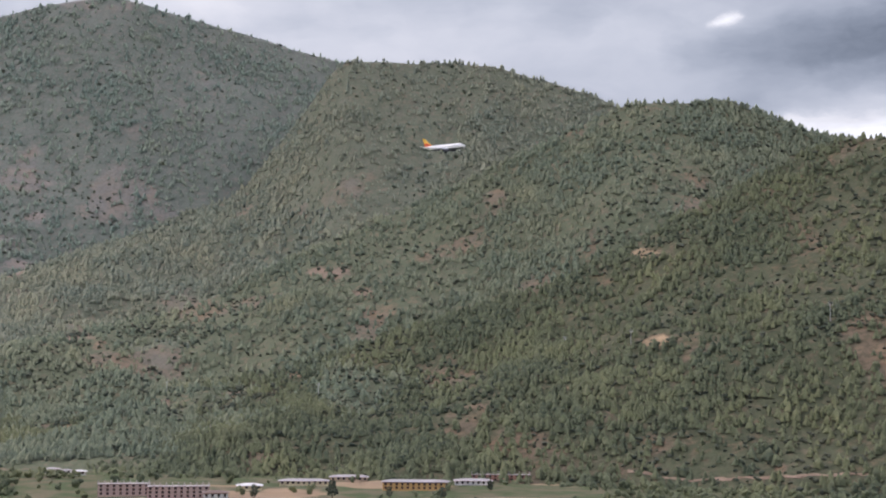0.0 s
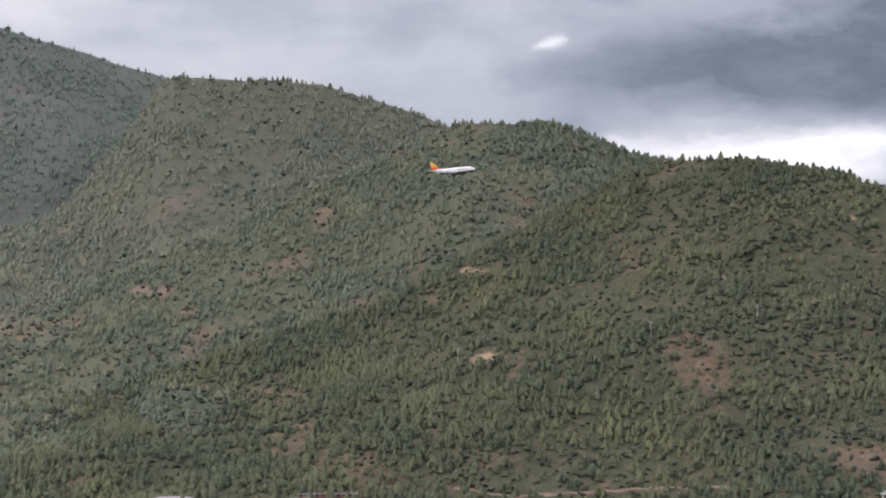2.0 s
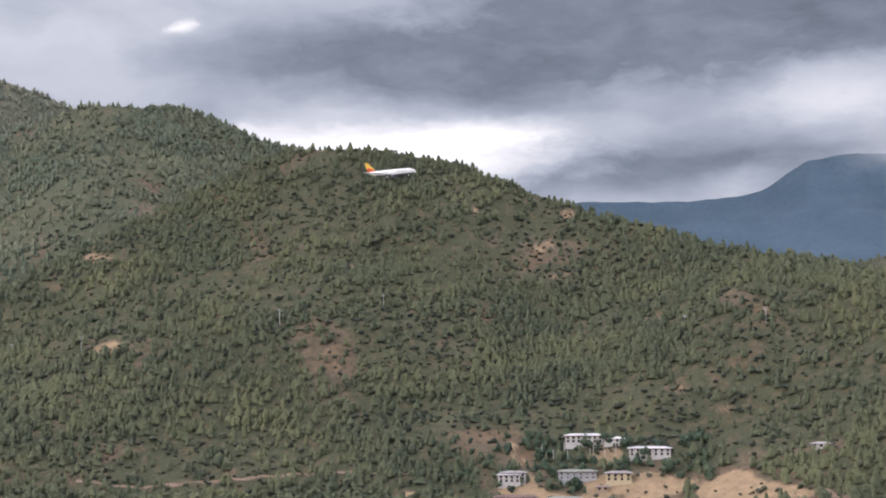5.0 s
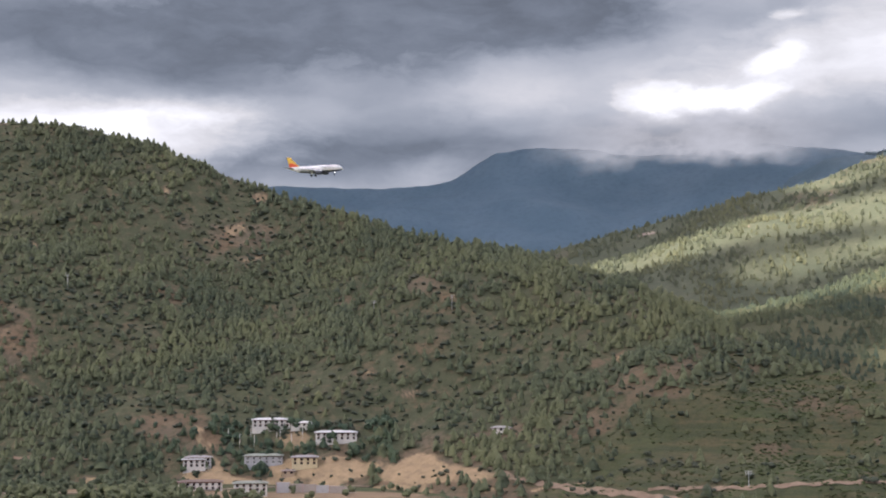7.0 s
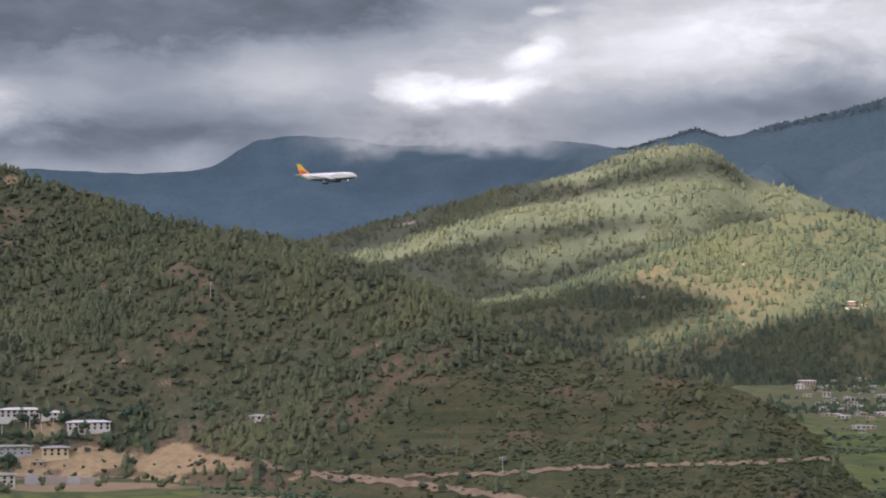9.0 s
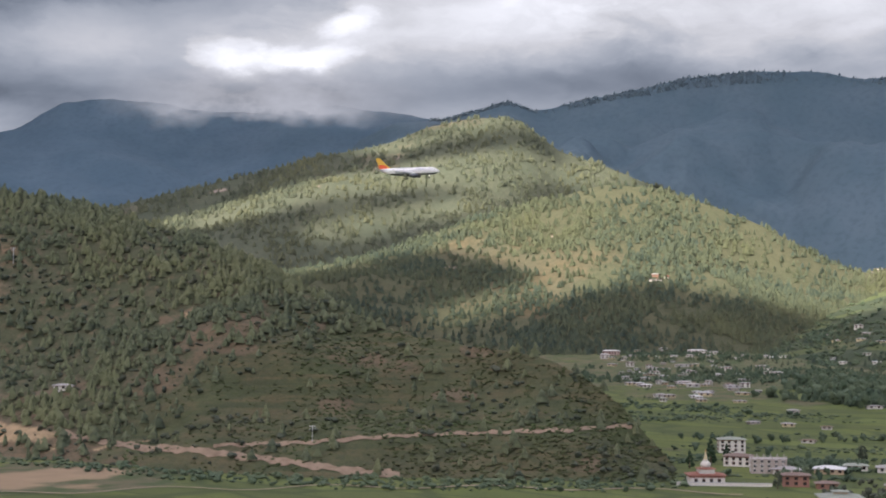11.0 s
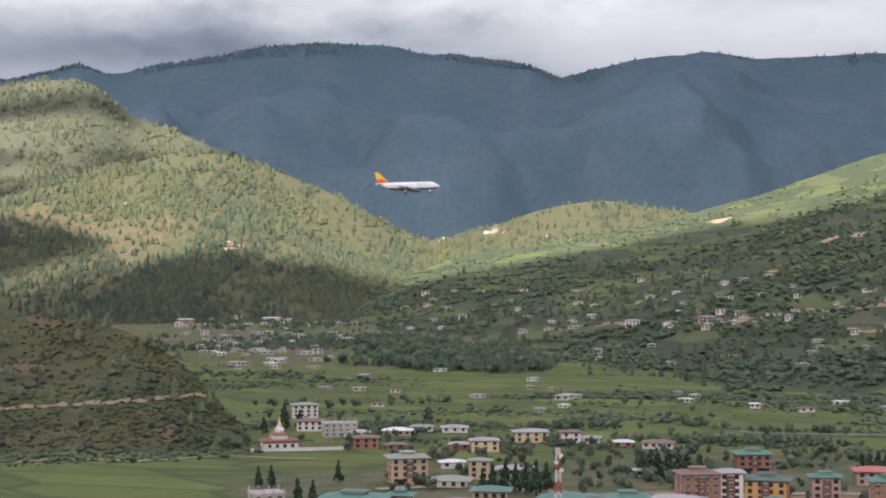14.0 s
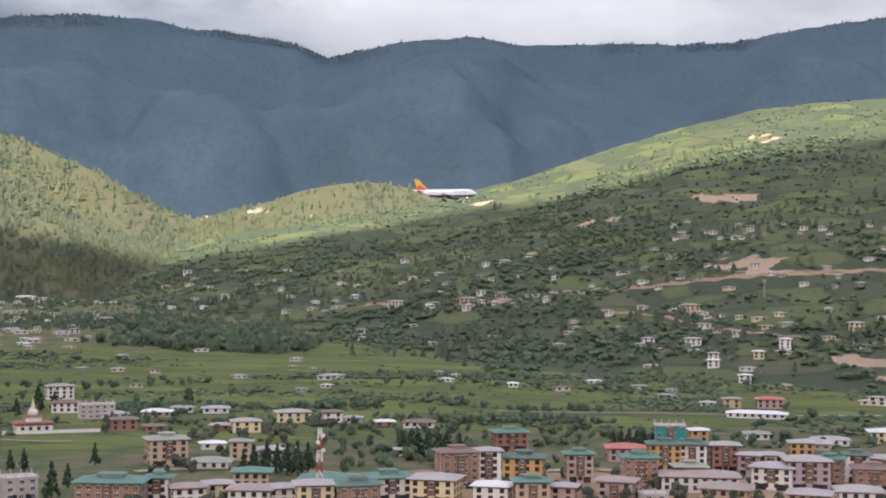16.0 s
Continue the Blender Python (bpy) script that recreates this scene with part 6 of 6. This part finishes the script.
def pole(hill, az, el, tall, arms=True):
    at, v = hill.spot(az, el)
    ob = tagged(new("power_pole" if arms else "flag_pole"), "pale power-line pole on the hillside" if arms else "tall thin white flag pole beside houses", "pole", "power poles" if arms else "flag poles")
    ob.matrix_world = facing(at, az, 0)
    bm = bmesh.new()
    bmesh.ops.create_cone(bm, cap_ends=True, segments=8, radius1=0.28 if arms else 0.09, radius2=0.16 if arms else 0.04, depth=tall + 2, matrix=Matrix.Translation((0, 0, tall / 2 - 1)))
    part("post", bm, STEEL if arms else FRAME_WHITE, ob)
    if arms:
        for z in (tall - 0.5, tall - 2):
            arm = part("crossarm", box(bmesh.new(), -1.8, 1.8, -0.12, 0.12, z, z + 0.25), STEEL, ob)
            for x in (-1.6, 0.0, 1.6):
                part("insulator", tube(0.1, 0.5, "Z", 6, (x, 0, z + 0.5)), FRAME_WHITE, arm)
    else:
        part("flag", box(bmesh.new(), 0.05, 0.4, -0.02, 0.02, tall * 0.3, tall * 0.95), FRAME_WHITE, ob, "narrow white prayer flag")


for hill, az, el, tall in ((HILL_D, 7.34, 0.018, 13), (HILL_D, 14.85, 0.034, 15), (HILL_C, -10.6, -0.018, 13), (HILL_C, -4.8, -0.019, 13), (HILL_D, 4.8, 0.0154, 11), (HILL_D, 18.9, 0.046, 13), (HILL_D, 33.66, 0.0327, 12), (HILL_D, 30.6, 0.03, 11), (HILL_D, 45.0, -0.086, 9), (HILL_H, 88.2, -0.02, 16)):
    pole(hill, az, el, tall)
for k in range(9):
    pole(HILL_D, 25.0 + 0.33 * k + 0.1 * (k % 3), -0.056 - 0.004 * (k % 2), 9 + k % 3, False)


def strip(name, label, category, path, wide, stuff, lift):
    """A level band along bearings and distances, laid on the valley floor."""
    verts = []
    pts = [on_ground(az, r) for az, r in path]
    for i, p in enumerate(pts):
        d = (pts[min(i + 1, len(pts) - 1)] - pts[max(i - 1, 0)]).normalized()
        n = Vector((-d.y, d.x, 0)) * wide * (0.8 + 0.4 * noise.noise(p * 0.01)) / 2
        for q in (p + n, p - n):
            verts.append((q.x, q.y, float(valley_z(np.array([q.x]), np.array([q.y]))[0]) + lift))
    f = np.array([(2 * i, 2 * i + 1, 2 * i + 3, 2 * i + 2) for i in range(len(pts) - 1)])
    tagged(new(name, mesh_of(name, np.array(verts), f, stuff, True)), label, category, kind="structure")


strip("river", "pale stony river bed between green fields", "river", [(az, 905 - 40 * math.sin((az - 70) * 0.16) - (az - 80) * 2) for az in np.arange(78, 108, 0.5)], 7, STONES, 0.5)
strip("road_1", "dusty field track below the spur", "road", [(az, 735 + 8 * math.sin(az)) for az in np.arange(30, 62, 0.4)], 3.5, DIRT, 0.6)
strip("road_2", "dusty street between the town buildings", "road", [(az, 608 + 14 * math.sin(az * 0.4)) for az in np.arange(64, 100, 0.4)], 9, DIRT, 0.5)
strip("road_3", "dirt road at the foot of the wooded hill", "road", [(az, 985 + 12 * math.sin(az * 0.5)) for az in np.arange(-20, 34, 0.4)], 8, DIRT, 0.6)


def slope_road(name, label, hill, path, half, stuff):
    """A road cut along a hill: bearings and slopes up of its middle, and half its height in view."""
    keys = np.array(path)
    verts = []
    az = np.arange(keys[0, 0], keys[-1, 0], 0.2)
    for k, a in enumerate(az):
        el = float(np.interp(a, keys[:, 0], keys[:, 1])) + 0.0006 * math.sin(a * 5)
        w = half * (1 + 0.5 * math.sin(a * 3.1) * math.sin(a * 7.7))
        for d in (-w, w):
            p, _ = hill.spot_exact(a, el + d)
            verts.append((p[0], p[1], p[2] + 0.5))
    f = np.array([(2 * i, 2 * i + 2, 2 * i + 3, 2 * i + 1) for i in range(len(az) - 1)])
    tagged(new(name, mesh_of(name, np.array(verts), f, stuff, True)), label, "road", kind="structure")


CUT = plain("fresh_cutting", (0.29, 0.215, 0.15), 0.95, 0.1, 0.85, 0.14)
slope_road("road_4", "red earth road cut round the foot of the spur", HILL_D, [(35.6, -0.079), (38.5, -0.089), (40.2, -0.0905), (43.9, -0.099), (46.5, -0.1055), (48.6, -0.1085)], 0.0022, CUT)
slope_road("road_5", "narrow earth track across the spur", HILL_D, [(41.2, -0.088), (44.6, -0.0865), (48.1, -0.082), (51.5, -0.0795), (54.7, -0.0775), (57.6, -0.0735)], 0.0012, CUT)
slope_road("road_6", "pale dirt track along the foot of the hill", HILL_D, [(7.2, -0.066), (9.2, -0.072), (11.4, -0.07), (14, -0.067), (17, -0.064), (20, -0.066)], 0.0009, CUT)
slope_road("road_7", "earth road terraced across the farm slope", HILL_H, [(80.5, -0.018), (83.4, -0.014), (86, -0.008), (89, -0.003), (92, -0.001), (95, 0.002)], 0.0011, CUT)
slope_road("road_8", "dirt road past the lower farms", HILL_H, [(72.5, -0.027), (75, -0.026), (77.1, -0.025), (79, -0.022)], 0.001, CUT)
slope_road("road_9", "dirt road winding between farmhouses", HILL_H, [(82, -0.03), (84, -0.032), (86.5, -0.041), (89, -0.045), (93, -0.05)], 0.0008, CUT)
# seconds, centre of the hull, heading
FLIGHT = [
    (0, 0.3, 1048.9, 246.9, 116.8), (1, 62.4, 1016.2, 241.3, 120.6), (2, 122.8, 979.2, 234.5, 123.8), (3, 181.9, 938.6, 227.0, 126.6),
    (4, 239.5, 894.6, 219.2, 129.3), (5, 295.5, 847.7, 211.4, 131.8), (6, 349.5, 798.1, 203.6, 134.4), (7, 401.5, 746.0, 195.8, 136.9),
    (8, 451.2, 691.6, 187.9, 139.5), (9, 498.5, 634.9, 179.8, 142.0), (10, 543.3, 576.1, 171.6, 144.5), (11, 585.6, 515.3, 163.2, 147.0),
    (12, 625.3, 452.5, 154.6, 149.5), (13, 662.3, 387.9, 146.1, 151.8), (14, 696.7, 322.1, 138.0, 153.8), (15, 728.6, 255.9, 130.7, 155.3),
    (16, 758.3, 190.5, 125.0, 155.8),
]


def motions():
    walk(aeroplane, [(t, pose(x, y, z, PITCH, 0, -head) @ pose(0, 0, 0, 0, 9 - 0.3 * t, 0)) for t, x, y, z, head in FLIGHT])


motions()
